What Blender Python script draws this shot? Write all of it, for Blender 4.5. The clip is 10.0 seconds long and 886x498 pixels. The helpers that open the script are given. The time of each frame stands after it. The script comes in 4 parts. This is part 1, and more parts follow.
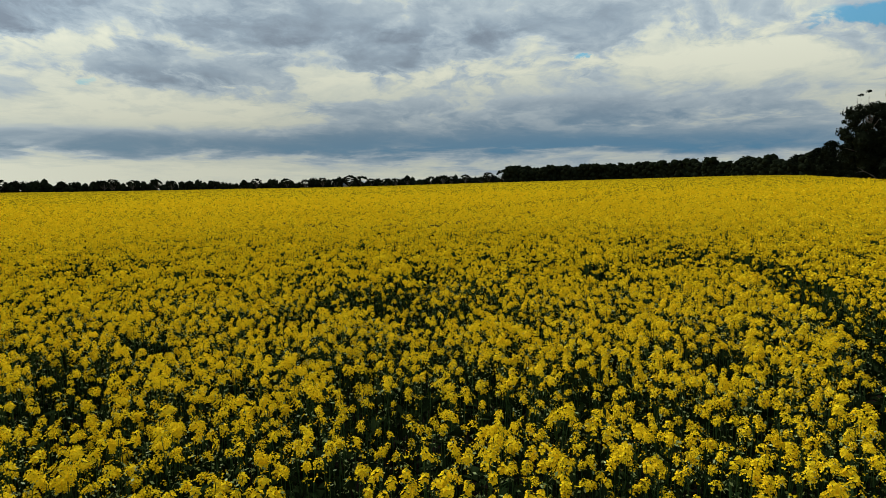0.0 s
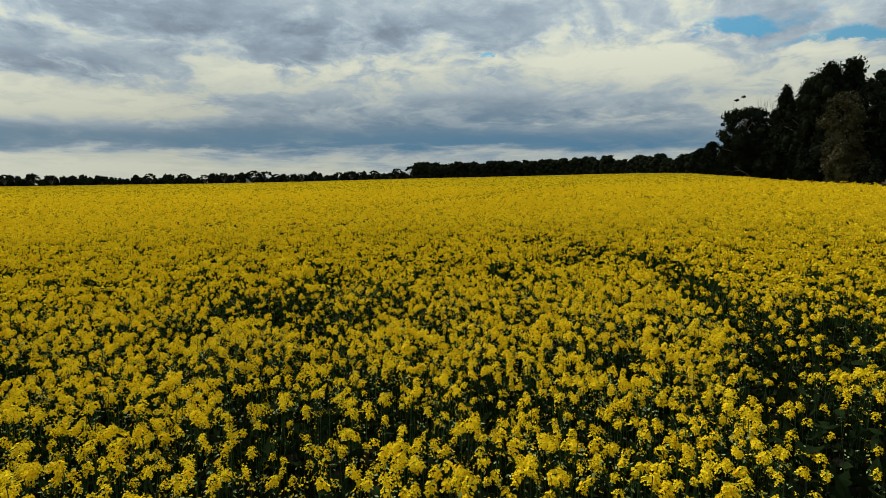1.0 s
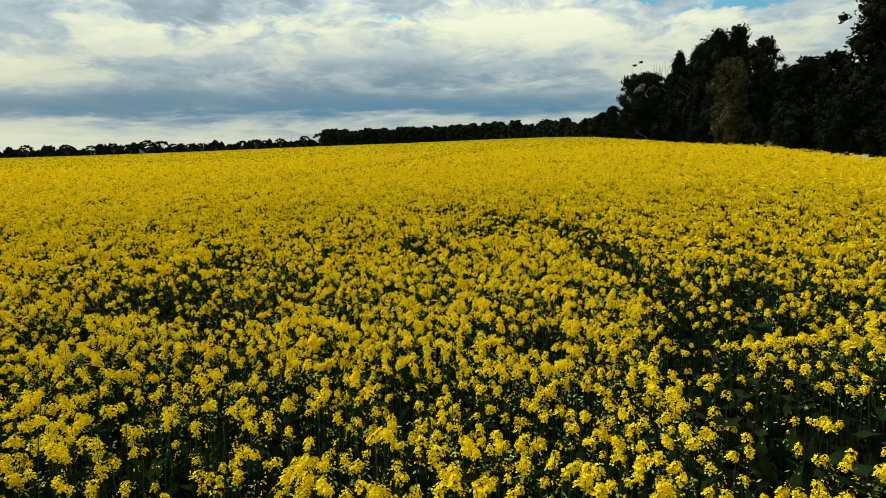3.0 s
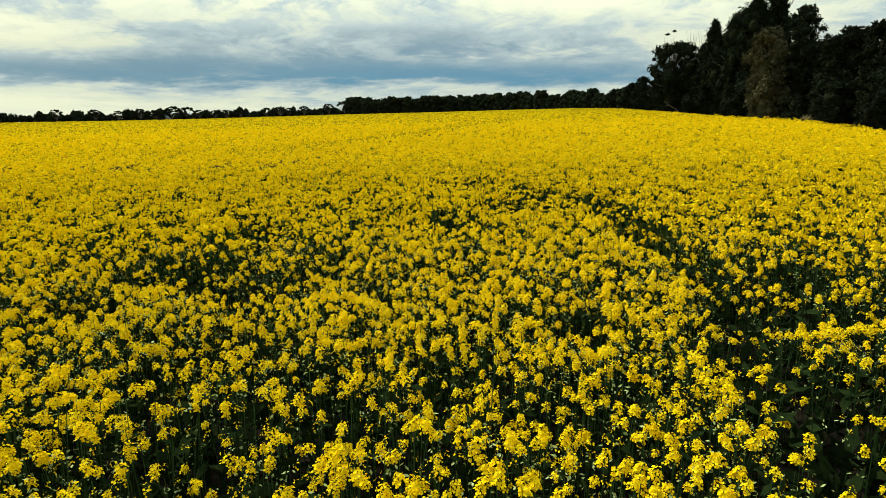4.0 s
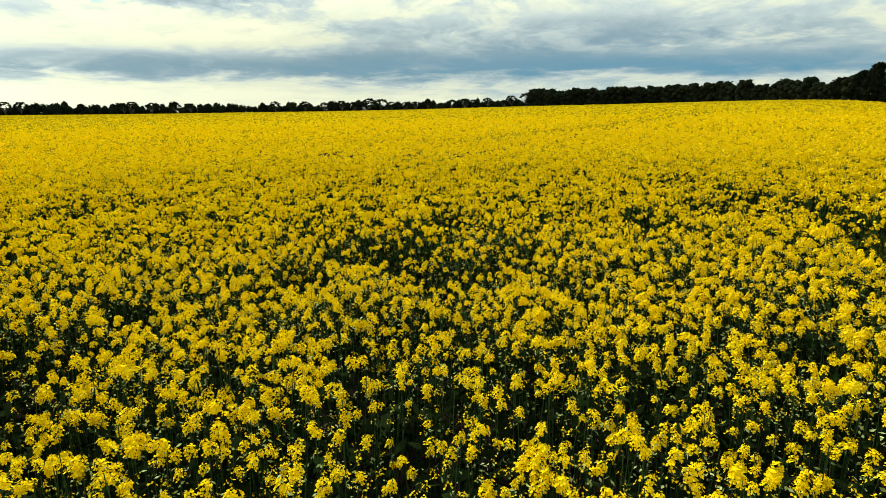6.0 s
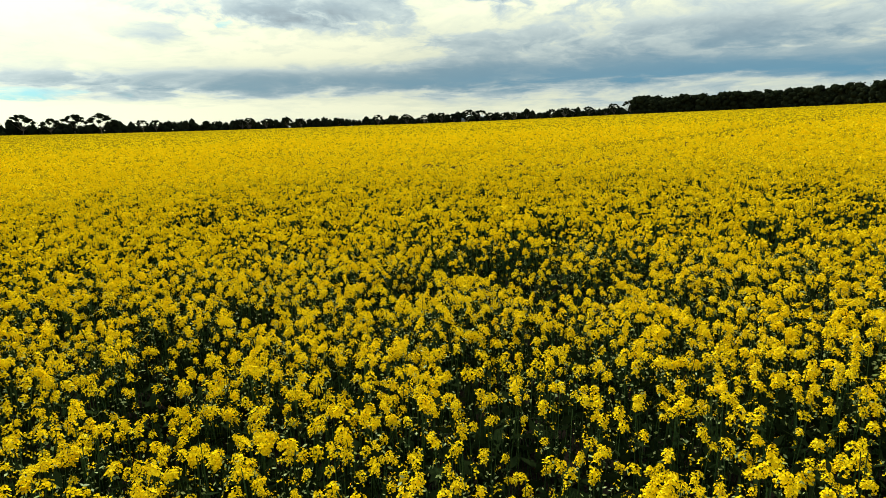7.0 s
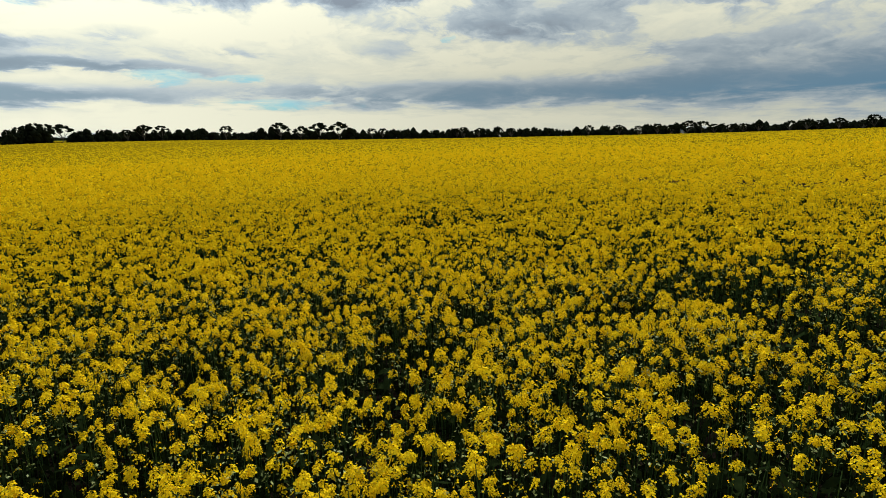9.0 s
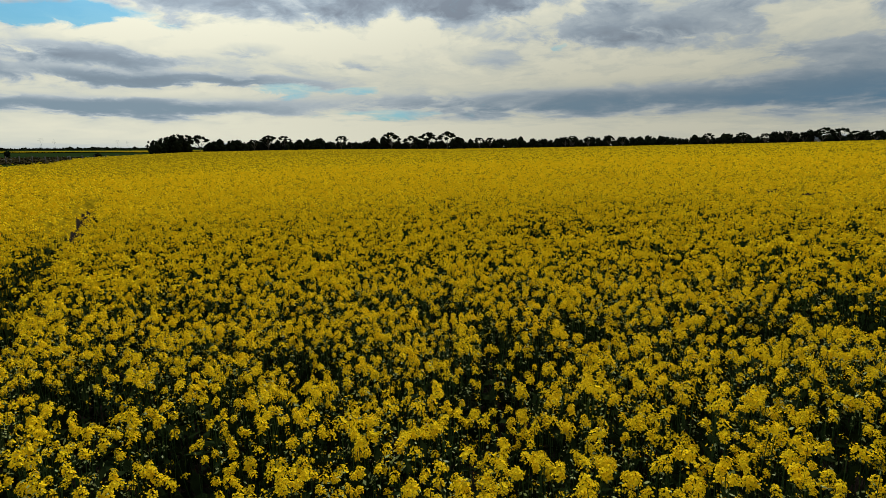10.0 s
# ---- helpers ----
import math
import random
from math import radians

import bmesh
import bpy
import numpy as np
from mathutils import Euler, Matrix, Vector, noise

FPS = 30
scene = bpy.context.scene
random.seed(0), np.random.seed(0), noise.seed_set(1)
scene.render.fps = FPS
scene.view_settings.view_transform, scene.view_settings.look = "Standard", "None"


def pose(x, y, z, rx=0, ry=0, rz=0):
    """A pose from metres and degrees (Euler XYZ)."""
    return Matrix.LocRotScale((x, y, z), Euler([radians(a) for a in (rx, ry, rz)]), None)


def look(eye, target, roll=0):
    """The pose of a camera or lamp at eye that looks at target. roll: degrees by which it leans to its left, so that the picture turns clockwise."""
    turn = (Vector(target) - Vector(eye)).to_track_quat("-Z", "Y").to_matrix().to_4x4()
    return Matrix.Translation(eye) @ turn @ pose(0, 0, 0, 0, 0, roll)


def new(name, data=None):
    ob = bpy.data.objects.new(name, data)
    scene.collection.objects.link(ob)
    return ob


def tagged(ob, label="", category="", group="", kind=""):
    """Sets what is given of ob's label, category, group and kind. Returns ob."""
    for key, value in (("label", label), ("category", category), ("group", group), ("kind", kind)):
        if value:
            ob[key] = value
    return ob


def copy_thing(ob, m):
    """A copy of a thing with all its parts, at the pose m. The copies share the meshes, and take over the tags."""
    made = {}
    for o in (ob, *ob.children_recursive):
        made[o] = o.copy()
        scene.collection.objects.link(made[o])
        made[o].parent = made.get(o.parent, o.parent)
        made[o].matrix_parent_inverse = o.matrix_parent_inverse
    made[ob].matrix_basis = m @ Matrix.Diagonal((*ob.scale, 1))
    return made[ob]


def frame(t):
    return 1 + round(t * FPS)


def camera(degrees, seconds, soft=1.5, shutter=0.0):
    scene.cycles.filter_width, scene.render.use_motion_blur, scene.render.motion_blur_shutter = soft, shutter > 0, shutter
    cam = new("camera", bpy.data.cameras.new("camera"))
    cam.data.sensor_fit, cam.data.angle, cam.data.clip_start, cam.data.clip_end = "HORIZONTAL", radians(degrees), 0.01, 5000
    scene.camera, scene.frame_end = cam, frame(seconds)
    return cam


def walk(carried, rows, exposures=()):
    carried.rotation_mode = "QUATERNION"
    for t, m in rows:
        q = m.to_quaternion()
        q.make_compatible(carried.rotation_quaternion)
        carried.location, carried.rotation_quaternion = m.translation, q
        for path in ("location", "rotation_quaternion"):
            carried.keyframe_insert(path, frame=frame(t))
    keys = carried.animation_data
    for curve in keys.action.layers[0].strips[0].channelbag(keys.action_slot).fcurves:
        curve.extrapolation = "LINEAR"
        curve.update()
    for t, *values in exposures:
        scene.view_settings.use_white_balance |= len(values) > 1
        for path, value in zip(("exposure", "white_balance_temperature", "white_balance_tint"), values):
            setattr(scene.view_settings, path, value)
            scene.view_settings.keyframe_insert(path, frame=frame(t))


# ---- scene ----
cam = camera(74.33, 10.0, soft=0.75)
# seconds, eye x y z, yaw, pitch, roll
ROWS = [
    (0.0, -0.000, 0.000, 2.600, 0.00, -5.83, 0.16),
    (0.5, 0.024, 0.095, 2.625, -4.16, -5.95, 0.13),
    (1.0, 0.072, 0.186, 2.647, -8.84, -6.22, 0.03),
    (1.5, 0.114, 0.278, 2.670, -12.12, -6.63, 0.10),
    (2.0, 0.159, 0.366, 2.692, -15.48, -6.60, 1.54),
    (2.5, 0.196, 0.455, 2.697, -17.49, -7.69, 1.31),
    (4.0, 0.140, 0.798, 2.710, -15.18, -12.37, 0.27),
    (4.5, 0.121, 0.846, 2.714, -10.53, -12.77, 0.57),
    (5.0, 0.081, 0.876, 2.714, -5.77, -13.10, 0.78),
    (5.5, 0.017, 0.897, 2.707, -2.06, -13.23, -0.04),
    (7.0, -0.168, 0.919, 2.714, 11.43, -12.01, 1.01),
    (7.5, -0.229, 0.895, 2.716, 16.33, -11.32, 0.84),
    (8.0, -0.285, 0.876, 2.717, 21.51, -11.26, 1.00),
    (8.5, -0.330, 0.865, 2.718, 25.87, -11.03, 0.26),
    (9.0, -0.371, 0.856, 2.720, 31.31, -10.86, 0.19),
    (9.5, -0.407, 0.858, 2.720, 36.94, -10.34, 0.56),
    (10.0, -0.436, 0.868, 2.717, 41.61, -9.95, 0.31),
]
EXPOSURES = [(0.0, -0.34, 6050, 4), (1.0, -0.34, 6050, 4), (2.5, -0.14, 6200, 0), (4.0, 0.30, 6400, -5), (5.5, 0.40, 6500, -5), (7.5, 0.24, 6450, -1), (9.0, -0.20, 6300, 5), (10.0, -0.50, 6250, 7)]
walk(cam, [(t, pose(x, y, z, 90 + pitch, roll, yaw)) for t, x, y, z, yaw, pitch, roll in ROWS], EXPOSURES)

# ---------------------------------------------------------------- light
SUN_AZ, SUN_EL = -24.0, 48.0     # degrees from straight ahead, and up


def node(tree, kind, links=None, **values):
    """A node with its inputs set by name or number, and linked where a socket is given."""
    n = tree.nodes.new(kind)
    for key, value in values.items():
        setattr(n, key, value)
    for key, value in (links or {}).items():
        if isinstance(value, bpy.types.NodeSocket):
            tree.links.new(value, n.inputs[key])
        else:
            n.inputs[key].default_value = value
    return n


def mathn(tree, op, a, b=0.0, c=None, clamp=False):
    links = {0: a, 1: b}
    if c is not None:
        links[2] = c
    n = node(tree, "ShaderNodeMath", links, operation=op)
    n.use_clamp = clamp
    return n.outputs[0]


def ramp(tree, fac, stops, mode="LINEAR"):
    n = node(tree, "ShaderNodeValToRGB", {0: fac})
    n.color_ramp.interpolation = mode
    while len(n.color_ramp.elements) < len(stops):
        n.color_ramp.elements.new(0.5)
    for e, (p, c) in zip(n.color_ramp.elements, stops):
        e.position, e.color = p, (*c, 1)
    return n.outputs[0]


def mix(tree, fac, a, b, blend="MIX"):
    n = node(tree, "ShaderNodeMix", None, data_type="RGBA", blend_type=blend)
    for key, value in ((0, fac), (6, a), (7, b)):
        if isinstance(value, bpy.types.NodeSocket):
            tree.links.new(value, n.inputs[key])
        else:
            n.inputs[key].default_value = value if key == 0 else (*value, 1)
    return n.outputs[2]


def make_sky():
    world = bpy.data.worlds.new("sky")
    scene.world = world
    world.use_nodes = True
    t = world.node_tree
    t.nodes.clear()
    way = node(t, "ShaderNodeTexCoord").outputs["Generated"]
    xyz = node(t, "ShaderNodeSeparateXYZ", {0: way})
    x, y, z = xyz.outputs
    zc = mathn(t, "MAXIMUM", z, 0.0)
    # cloud layers crowd and flatten towards the horizon
    layer = mathn(t, "MULTIPLY", mathn(t, "LOGARITHM", mathn(t, "ADD", zc, 0.07), 2.718), 0.92)
    squat = node(t, "ShaderNodeCombineXYZ", {0: x, 1: y, 2: layer}).outputs[0]
    warp = node(t, "ShaderNodeTexNoise", {0: squat, 2: 3.0, 3: 4.0, 4: 0.6}).outputs[1]
    billow = mix(t, 0.16, squat, warp, "ADD")
    puff = mix(t, 0.16, node(t, "ShaderNodeCombineXYZ", {0: x, 1: y, 2: mathn(t, "MULTIPLY", layer, 0.62)}).outputs[0], warp, "ADD")
    big = node(t, "ShaderNodeTexNoise", {0: billow, 2: 1.9, 3: 7.0, 4: 0.56}).outputs[0]
    fine = node(t, "ShaderNodeTexNoise", {0: puff, 2: 5.6, 3: 10.0, 4: 0.62}).outputs[0]
    wisp = node(t, "ShaderNodeTexNoise", {0: puff, 2: 15.0, 3: 7.0, 4: 0.60}).outputs[0]
    az = mathn(t, "MULTIPLY", mathn(t, "ARCTAN2", x, y), 57.2958)
    el = mathn(t, "MULTIPLY", mathn(t, "ARCSINE", z), 57.2958)
    high = node(t, "ShaderNodeMapRange", {0: el, 1: 16.0, 2: 36.0, 3: 0.0, 4: 0.46}).outputs[0]
    calm = node(t, "ShaderNodeMapRange", {0: el, 1: 2.0, 2: 10.0, 3: 0.40, 4: 1.0}).outputs[0]
    wob = mathn(t, "SUBTRACT", fine, 0.5)
    firm = mathn(t, "SUBTRACT", node(t, "ShaderNodeMapRange", {0: fine, 1: 0.42, 2: 0.56}, interpolation_type="SMOOTHSTEP").outputs[0], 0.5)
    wob2 = mathn(t, "SUBTRACT", wisp, 0.5)
    side, height = az, el
    az = mathn(t, "ADD", az, mathn(t, "MULTIPLY", wob, 14.0))
    el = mathn(t, "ADD", el, mathn(t, "MULTIPLY", mathn(t, "ADD", mathn(t, "MULTIPLY", wob, 4.4), mathn(t, "MULTIPLY", wob2, 2.2)), calm))

    def banks(rows):
        total = None
        for a, e, wa, we, amount in rows:
            u = mathn(t, "DIVIDE", mathn(t, "SUBTRACT", az, a), wa)
            v = mathn(t, "DIVIDE", mathn(t, "SUBTRACT", el, e), we)
            r = mathn(t, "ADD", mathn(t, "MULTIPLY", u, u), mathn(t, "MULTIPLY", v, v))
            g = mathn(t, "MULTIPLY", mathn(t, "POWER", 2.718, mathn(t, "MULTIPLY", mathn(t, "POWER", r, 1.5), -0.8)), amount)
            total = g if total is None else mathn(t, "ADD", total, g)
        return total

    # grey banks (plus) and thin bright cloud (minus): azimuth, height, half widths, amount
    thick = banks([(-22, 15.0, 20, 2.3, 0.30), (3.6, 14.0, 11, 1.6, 0.20), (14, 15.2, 11, 1.7, 0.20), (-23.2, 9.7, 6, 0.8, 0.24), (-7.2, 11.8, 8, 1.0, 0.18), (-30, 4.2, 13, 0.9, 0.34),
                   (11.6, 7.4, 20, 1.5, 0.16), (19.5, 4.3, 17, 1.0, 0.34), (0, 4.8, 14, 1.4, 0.22), (18.5, 6.5, 12, 0.9, 0.12), (-70.8, 7.6, 7, 0.6, 0.50), (-64.5, 5.9, 11, 0.5, 0.54),
                   (-70, 3.4, 10, 0.6, 0.50), (-48.5, 12.7, 14, 1.3, 0.44), (-25.4, 10.5, 11, 1.0, 0.24), (-9.6, 4.3, 7, 1.2, 0.22), (-58.5, 8.9, 2.2, 0.5, 0.34), (-49, 7.6, 2.2, 0.4, 0.28), (-33, 7.8, 8, 1.0, 0.16)])
    thin = banks([(-50, 8.3, 20, 3.4, 0.36), (-7.2, 9.4, 11, 1.5, 0.20), (18.6, 10.2, 17, 1.7, 0.24), (-25, 0.9, 30, 1.4, 0.34), (30, 11.2, 8, 1.5, 0.18), (-25, 7.0, 12, 1.3, 0.24), (-33.5, 11.2, 5, 0.9, 0.26),
                  (-62, 9.3, 14, 0.9, 0.28), (-70, 4.8, 14, 0.6, 0.28), (-60, 1.6, 25, 1.3, 0.34), (40, 8.0, 9, 3.0, 0.15), (38, 1.6, 14, 1.5, 0.16)])
    gap = banks([(35.5, 13.5, 4.6, 0.7, 1.05), (43.5, 11.6, 4.8, 0.6, 1.0), (13.2, 12.1, 1.2, 0.3, 0.9), (-74, 10.5, 6.5, 1.0, 1.2), (-55.5, 5.2, 5, 0.5, 0.68), (-46.5, 3.0, 7, 0.45, 0.66), (-49.1, 5.2, 2, 0.4, 0.6), (-31, 8.8, 0.8, 0.25, 0.6)])
    t1 = mathn(t, "ADD", mathn(t, "MULTIPLY", mathn(t, "SUBTRACT", big, 0.5), mathn(t, "MULTIPLY", calm, 0.9)), mathn(t, "ADD", mathn(t, "MULTIPLY", firm, mathn(t, "MULTIPLY", calm, 0.30)), mathn(t, "MULTIPLY", wob2, mathn(t, "MULTIPLY", calm, 1.0))))
    body = mathn(t, "ADD", mathn(t, "SUBTRACT", mathn(t, "ADD", t1, thick), thin), mathn(t, "ADD", high, 0.38), clamp=True)
    cloud = ramp(t, body, [(0.0, (0.82, 0.775, 0.61)), (0.22, (0.70, 0.685, 0.57)), (0.42, (0.49, 0.53, 0.55)), (0.68, (0.34, 0.39, 0.44)), (1.0, (0.23, 0.26, 0.305))])
    low = node(t, "ShaderNodeMapRange", {0: height, 1: 8.5, 2: 3.5, 3: 0.0, 4: 1.0}).outputs[0]
    low = mathn(t, "MULTIPLY", low, node(t, "ShaderNodeMapRange", {0: body, 1: 0.36, 2: 0.80, 3: 0.0, 4: 1.0}).outputs[0])
    blue = node(t, "ShaderNodeMapRange", {0: side, 1: -45.0, 2: 12.0}).outputs[0]
    cloud = mix(t, low, cloud, mix(t, blue, (0.24, 0.31, 0.365), (0.135, 0.275, 0.405)))
    air = node(t, "ShaderNodeTexSky", None, sky_type="NISHITA", sun_disc=False, sun_elevation=radians(SUN_EL), sun_rotation=radians(SUN_AZ)).outputs[0]
    air = mix(t, 1.0, air, (0.045, 0.088, 0.094), "MULTIPLY")
    air = mix(t, 1.0, air, (0.32, 0.60, 0.68), "DARKEN")
    hole = node(t, "ShaderNodeMapRange", {0: mathn(t, "ADD", gap, mathn(t, "MULTIPLY", wob2, 1.5)), 1: 0.30, 2: 0.85, 4: 0.9}).outputs[0]
    colour = mix(t, hole, cloud, air)
    # the cloud is thinner and brighter on the sun's side
    bright = node(t, "ShaderNodeMapRange", {0: side, 1: -72.0, 2: -12.0, 3: 1.36, 4: 0.92}, interpolation_type="SMOOTHSTEP").outputs[0]
    lift = node(t, "ShaderNodeMapRange", {0: height, 1: 6.0, 2: 14.0, 3: 0.99, 4: 1.38}).outputs[0]
    bright = mathn(t, "MULTIPLY", bright, lift)
    colour = mix(t, 1.0, colour, node(t, "ShaderNodeCombineXYZ", {0: bright, 1: bright, 2: bright}).outputs[0], "MULTIPLY")
    back = node(t, "ShaderNodeBackground", {0: colour, 1: 1.0})
    out = node(t, "ShaderNodeOutputWorld", {0: back.outputs[0]})


make_sky()
lamp = bpy.data.lights.new("sun", "SUN")
lamp.energy, lamp.angle, lamp.color = 4.8, radians(6), (1.0, 0.965, 0.90)
sun = new("sun", lamp)
sa, se = radians(SUN_AZ), radians(SUN_EL)
sun.matrix_world = look((math.sin(sa) * math.cos(se) * 90, math.cos(sa) * math.cos(se) * 90, math.sin(se) * 90), (0, 0, 0))


# ---------------------------------------------------------------- materials
def material(name, stops, scale=4.0, detail=6.0, rough=0.8, bump=0.0, bump_scale=30.0, vary=0.0, island=0.0, through_light=0.0, through_colour=None, coords="Object", big=0.0, big_scale=0.3, spec=0.3):
    """A matt procedural surface: colour from noise at two scales, relief, chance from object to object or from piece to piece."""
    m = bpy.data.materials.new(name)
    m.use_nodes = True
    t = m.node_tree
    t.nodes.clear()
    at = node(t, "ShaderNodeTexCoord").outputs["Object"] if coords == "Object" else node(t, "ShaderNodeNewGeometry").outputs["Position"]
    grain = node(t, "ShaderNodeTexNoise", {0: at, 2: scale, 3: detail, 4: 0.6}).outputs[0]
    colour = ramp(t, grain, stops)
    value = None
    if vary:
        r = node(t, "ShaderNodeObjectInfo").outputs["Random"]
        value = mathn(t, "MULTIPLY_ADD", r, vary, 1.0 - vary / 2)
    if island:
        r = node(t, "ShaderNodeNewGeometry").outputs["Random Per Island"]
        v2 = mathn(t, "MULTIPLY_ADD", r, island, 1.0 - island / 2)
        value = v2 if value is None else mathn(t, "MULTIPLY", value, v2)
    if big:
        b = node(t, "ShaderNodeTexNoise", {0: at, 2: big_scale, 3: 4.0, 4: 0.55}).outputs[0]
        v3 = mathn(t, "MULTIPLY_ADD", b, big * 2, 1.0 - big)
        value = v3 if value is None else mathn(t, "MULTIPLY", value, v3)
    if value is not None:
        colour = node(t, "ShaderNodeHueSaturation", {4: colour, 2: value}).outputs[0]
    bs = node(t, "ShaderNodeBsdfPrincipled", {"Base Color": colour, "Roughness": rough, "Specular IOR Level": spec})
    if bump:
        h = node(t, "ShaderNodeTexNoise", {0: at, 2: bump_scale, 3: 5.0, 4: 0.6}).outputs[0]
        bn = node(t, "ShaderNodeBump", {"Strength": bump, "Height": h, "Distance": 0.05})
        t.links.new(bn.outputs[0], bs.inputs["Normal"])
    shade = bs.outputs[0]
    if through_light:
        tr = node(t, "ShaderNodeBsdfTranslucent", {0: mix(t, 1.0, colour, through_colour or (1, 1, 1), "MULTIPLY")})
        shade = node(t, "ShaderNodeMixShader", {0: through_light, 1: shade, 2: tr.outputs[0]}).outputs[0]
    node(t, "ShaderNodeOutputMaterial", {0: shade})
    return m


PETAL = material("petal", [(0.30, (0.79, 0.528, 0.006)), (0.55, (0.86, 0.612, 0.010)), (0.75, (0.90, 0.69, 0.025))], scale=9, rough=0.8, vary=0.14, island=0.24, through_light=0.22, coords="World", big=0.10, big_scale=1.2, spec=0.0)
BUD = material("bud", [(0.3, (0.30, 0.33, 0.02)), (0.7, (0.48, 0.46, 0.03))], scale=60, rough=0.6, vary=0.2)
POD = material("pod_and_glint", [(0.3, (0.20, 0.26, 0.06)), (0.7, (0.42, 0.45, 0.16))], scale=30, rough=0.6, island=0.6, through_light=0.2, coords="World")
STEM = material("stem", [(0.3, (0.034, 0.068, 0.020)), (0.7, (0.08, 0.13, 0.042))], scale=25, rough=0.8, vary=0.3, island=0.5, spec=0.0)
# far below real leaf colour: shade between the heads is put into it
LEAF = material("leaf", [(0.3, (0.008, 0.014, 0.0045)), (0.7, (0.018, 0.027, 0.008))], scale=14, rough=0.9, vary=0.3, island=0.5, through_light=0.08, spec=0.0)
# soil darkened so that its colour carries the shade under the crop
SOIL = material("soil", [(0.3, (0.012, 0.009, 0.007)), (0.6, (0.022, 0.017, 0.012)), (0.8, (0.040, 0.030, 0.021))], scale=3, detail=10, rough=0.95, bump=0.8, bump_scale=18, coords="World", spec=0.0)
# darker than the petals: shading between plants is painted into this colour
CANOPY = material("canopy", [(0.30, (0.07, 0.050, 0.004)), (0.45, (0.20, 0.138, 0.004)), (0.62, (0.33, 0.230, 0.005))], scale=4.2, detail=9, rough=0.95, bump=0.6, bump_scale=5.0, coords="World", big=0.10, big_scale=0.05, through_light=0.12, spec=0.0)
GRASS = material("grass", [(0.3, (0.010, 0.020, 0.005)), (0.6, (0.018, 0.032, 0.008)), (0.8, (0.036, 0.046, 0.014))], scale=0.25, detail=10, rough=0.95, bump=0.5, bump_scale=6, coords="World", big=0.25, big_scale=0.02, spec=0.0)
DRYGRASS = material("dry_grass", [(0.3, (0.16, 0.12, 0.05)), (0.7, (0.30, 0.24, 0.11))], scale=3, rough=0.9, island=0.5, coords="World", spec=0.0)
ROUGHGRASS = material("rough_grass", [(0.3, (0.030, 0.026, 0.011)), (0.7, (0.060, 0.046, 0.020))], scale=3, rough=0.9, island=0.25, coords="World", spec=0.0)
# gum and pine leaves far below real foliage: backlit shade is in the colour
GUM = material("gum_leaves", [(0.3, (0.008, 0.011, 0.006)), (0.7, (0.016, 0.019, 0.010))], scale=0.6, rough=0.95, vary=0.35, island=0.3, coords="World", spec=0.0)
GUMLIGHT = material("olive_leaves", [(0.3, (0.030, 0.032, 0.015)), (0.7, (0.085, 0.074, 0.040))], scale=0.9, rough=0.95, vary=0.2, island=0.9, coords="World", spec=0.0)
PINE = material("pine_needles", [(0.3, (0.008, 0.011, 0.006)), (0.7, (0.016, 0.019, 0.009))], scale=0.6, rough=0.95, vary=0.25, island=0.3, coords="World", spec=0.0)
BARK = material("bark", [(0.3, (0.06, 0.045, 0.035)), (0.7, (0.16, 0.13, 0.10))], scale=5, detail=8, rough=0.9, bump=0.6, bump_scale=14, vary=0.3)
PALEBARK = material("pale_bark", [(0.3, (0.28, 0.25, 0.21)), (0.7, (0.46, 0.42, 0.36))], scale=3, detail=8, rough=0.85, bump=0.3, bump_scale=9, vary=0.2)
POSTWOOD = material("weathered_wood", [(0.3, (0.07, 0.06, 0.05)), (0.7, (0.15, 0.13, 0.11))], scale=12, rough=0.9, bump=0.4, vary=0.3)
STEEL = material("galvanised_steel", [(0.3, (0.30, 0.33, 0.36)), (0.7, (0.40, 0.43, 0.46))], scale=2, rough=0.5)
WHITEPAINT = material("white_paint", [(0.3, (0.68, 0.67, 0.63)), (0.7, (0.80, 0.79, 0.75))], scale=2, detail=8, rough=0.5, vary=0.1)
ROOFTIN = material("grey_tin", [(0.3, (0.34, 0.36, 0.37)), (0.7, (0.46, 0.48, 0.49))], scale=1.5, rough=0.45, vary=0.2)
GLASSDARK = material("dark_glass", [(0.3, (0.02, 0.025, 0.03)), (0.7, (0.03, 0.035, 0.04))], scale=2, rough=0.1, spec=0.6)


# ---------------------------------------------------------------- mesh helpers
def mesh_of(name, verts, faces, mats, slots=None, smooth=False):
    """A mesh from an array of vertices and an array of faces, all with the same number of corners."""
    verts, faces = np.asarray(verts, dtype=np.float32), np.asarray(faces, dtype=np.int32)
    me = bpy.data.meshes.new(name)
    n, k = faces.shape
    me.vertices.add(len(verts))
    me.vertices.foreach_set("co", verts.ravel())
    me.loops.add(n * k)
    me.loops.foreach_set("vertex_index", faces.ravel())
    me.polygons.add(n)
    me.polygons.foreach_set("loop_start", np.arange(0, n * k, k, dtype=np.int32))
    me.polygons.foreach_set("loop_total", np.full(n, k, dtype=np.int32))
    for m in mats:
        me.materials.append(m)
    if slots is not None:
        me.polygons.foreach_set("material_index", np.asarray(slots, dtype=np.int32))
    if smooth:
        me.polygons.foreach_set("use_smooth", np.ones(n, dtype=bool))
    me.update(calc_edges=True)
    me.validate()
    return me


def child(name, data, parent, label="", m=None):
    ob = new(name, data)
    ob.parent = parent
    if m is not None:
        ob.matrix_local = m
    if label:
        ob["label"] = label
    return ob


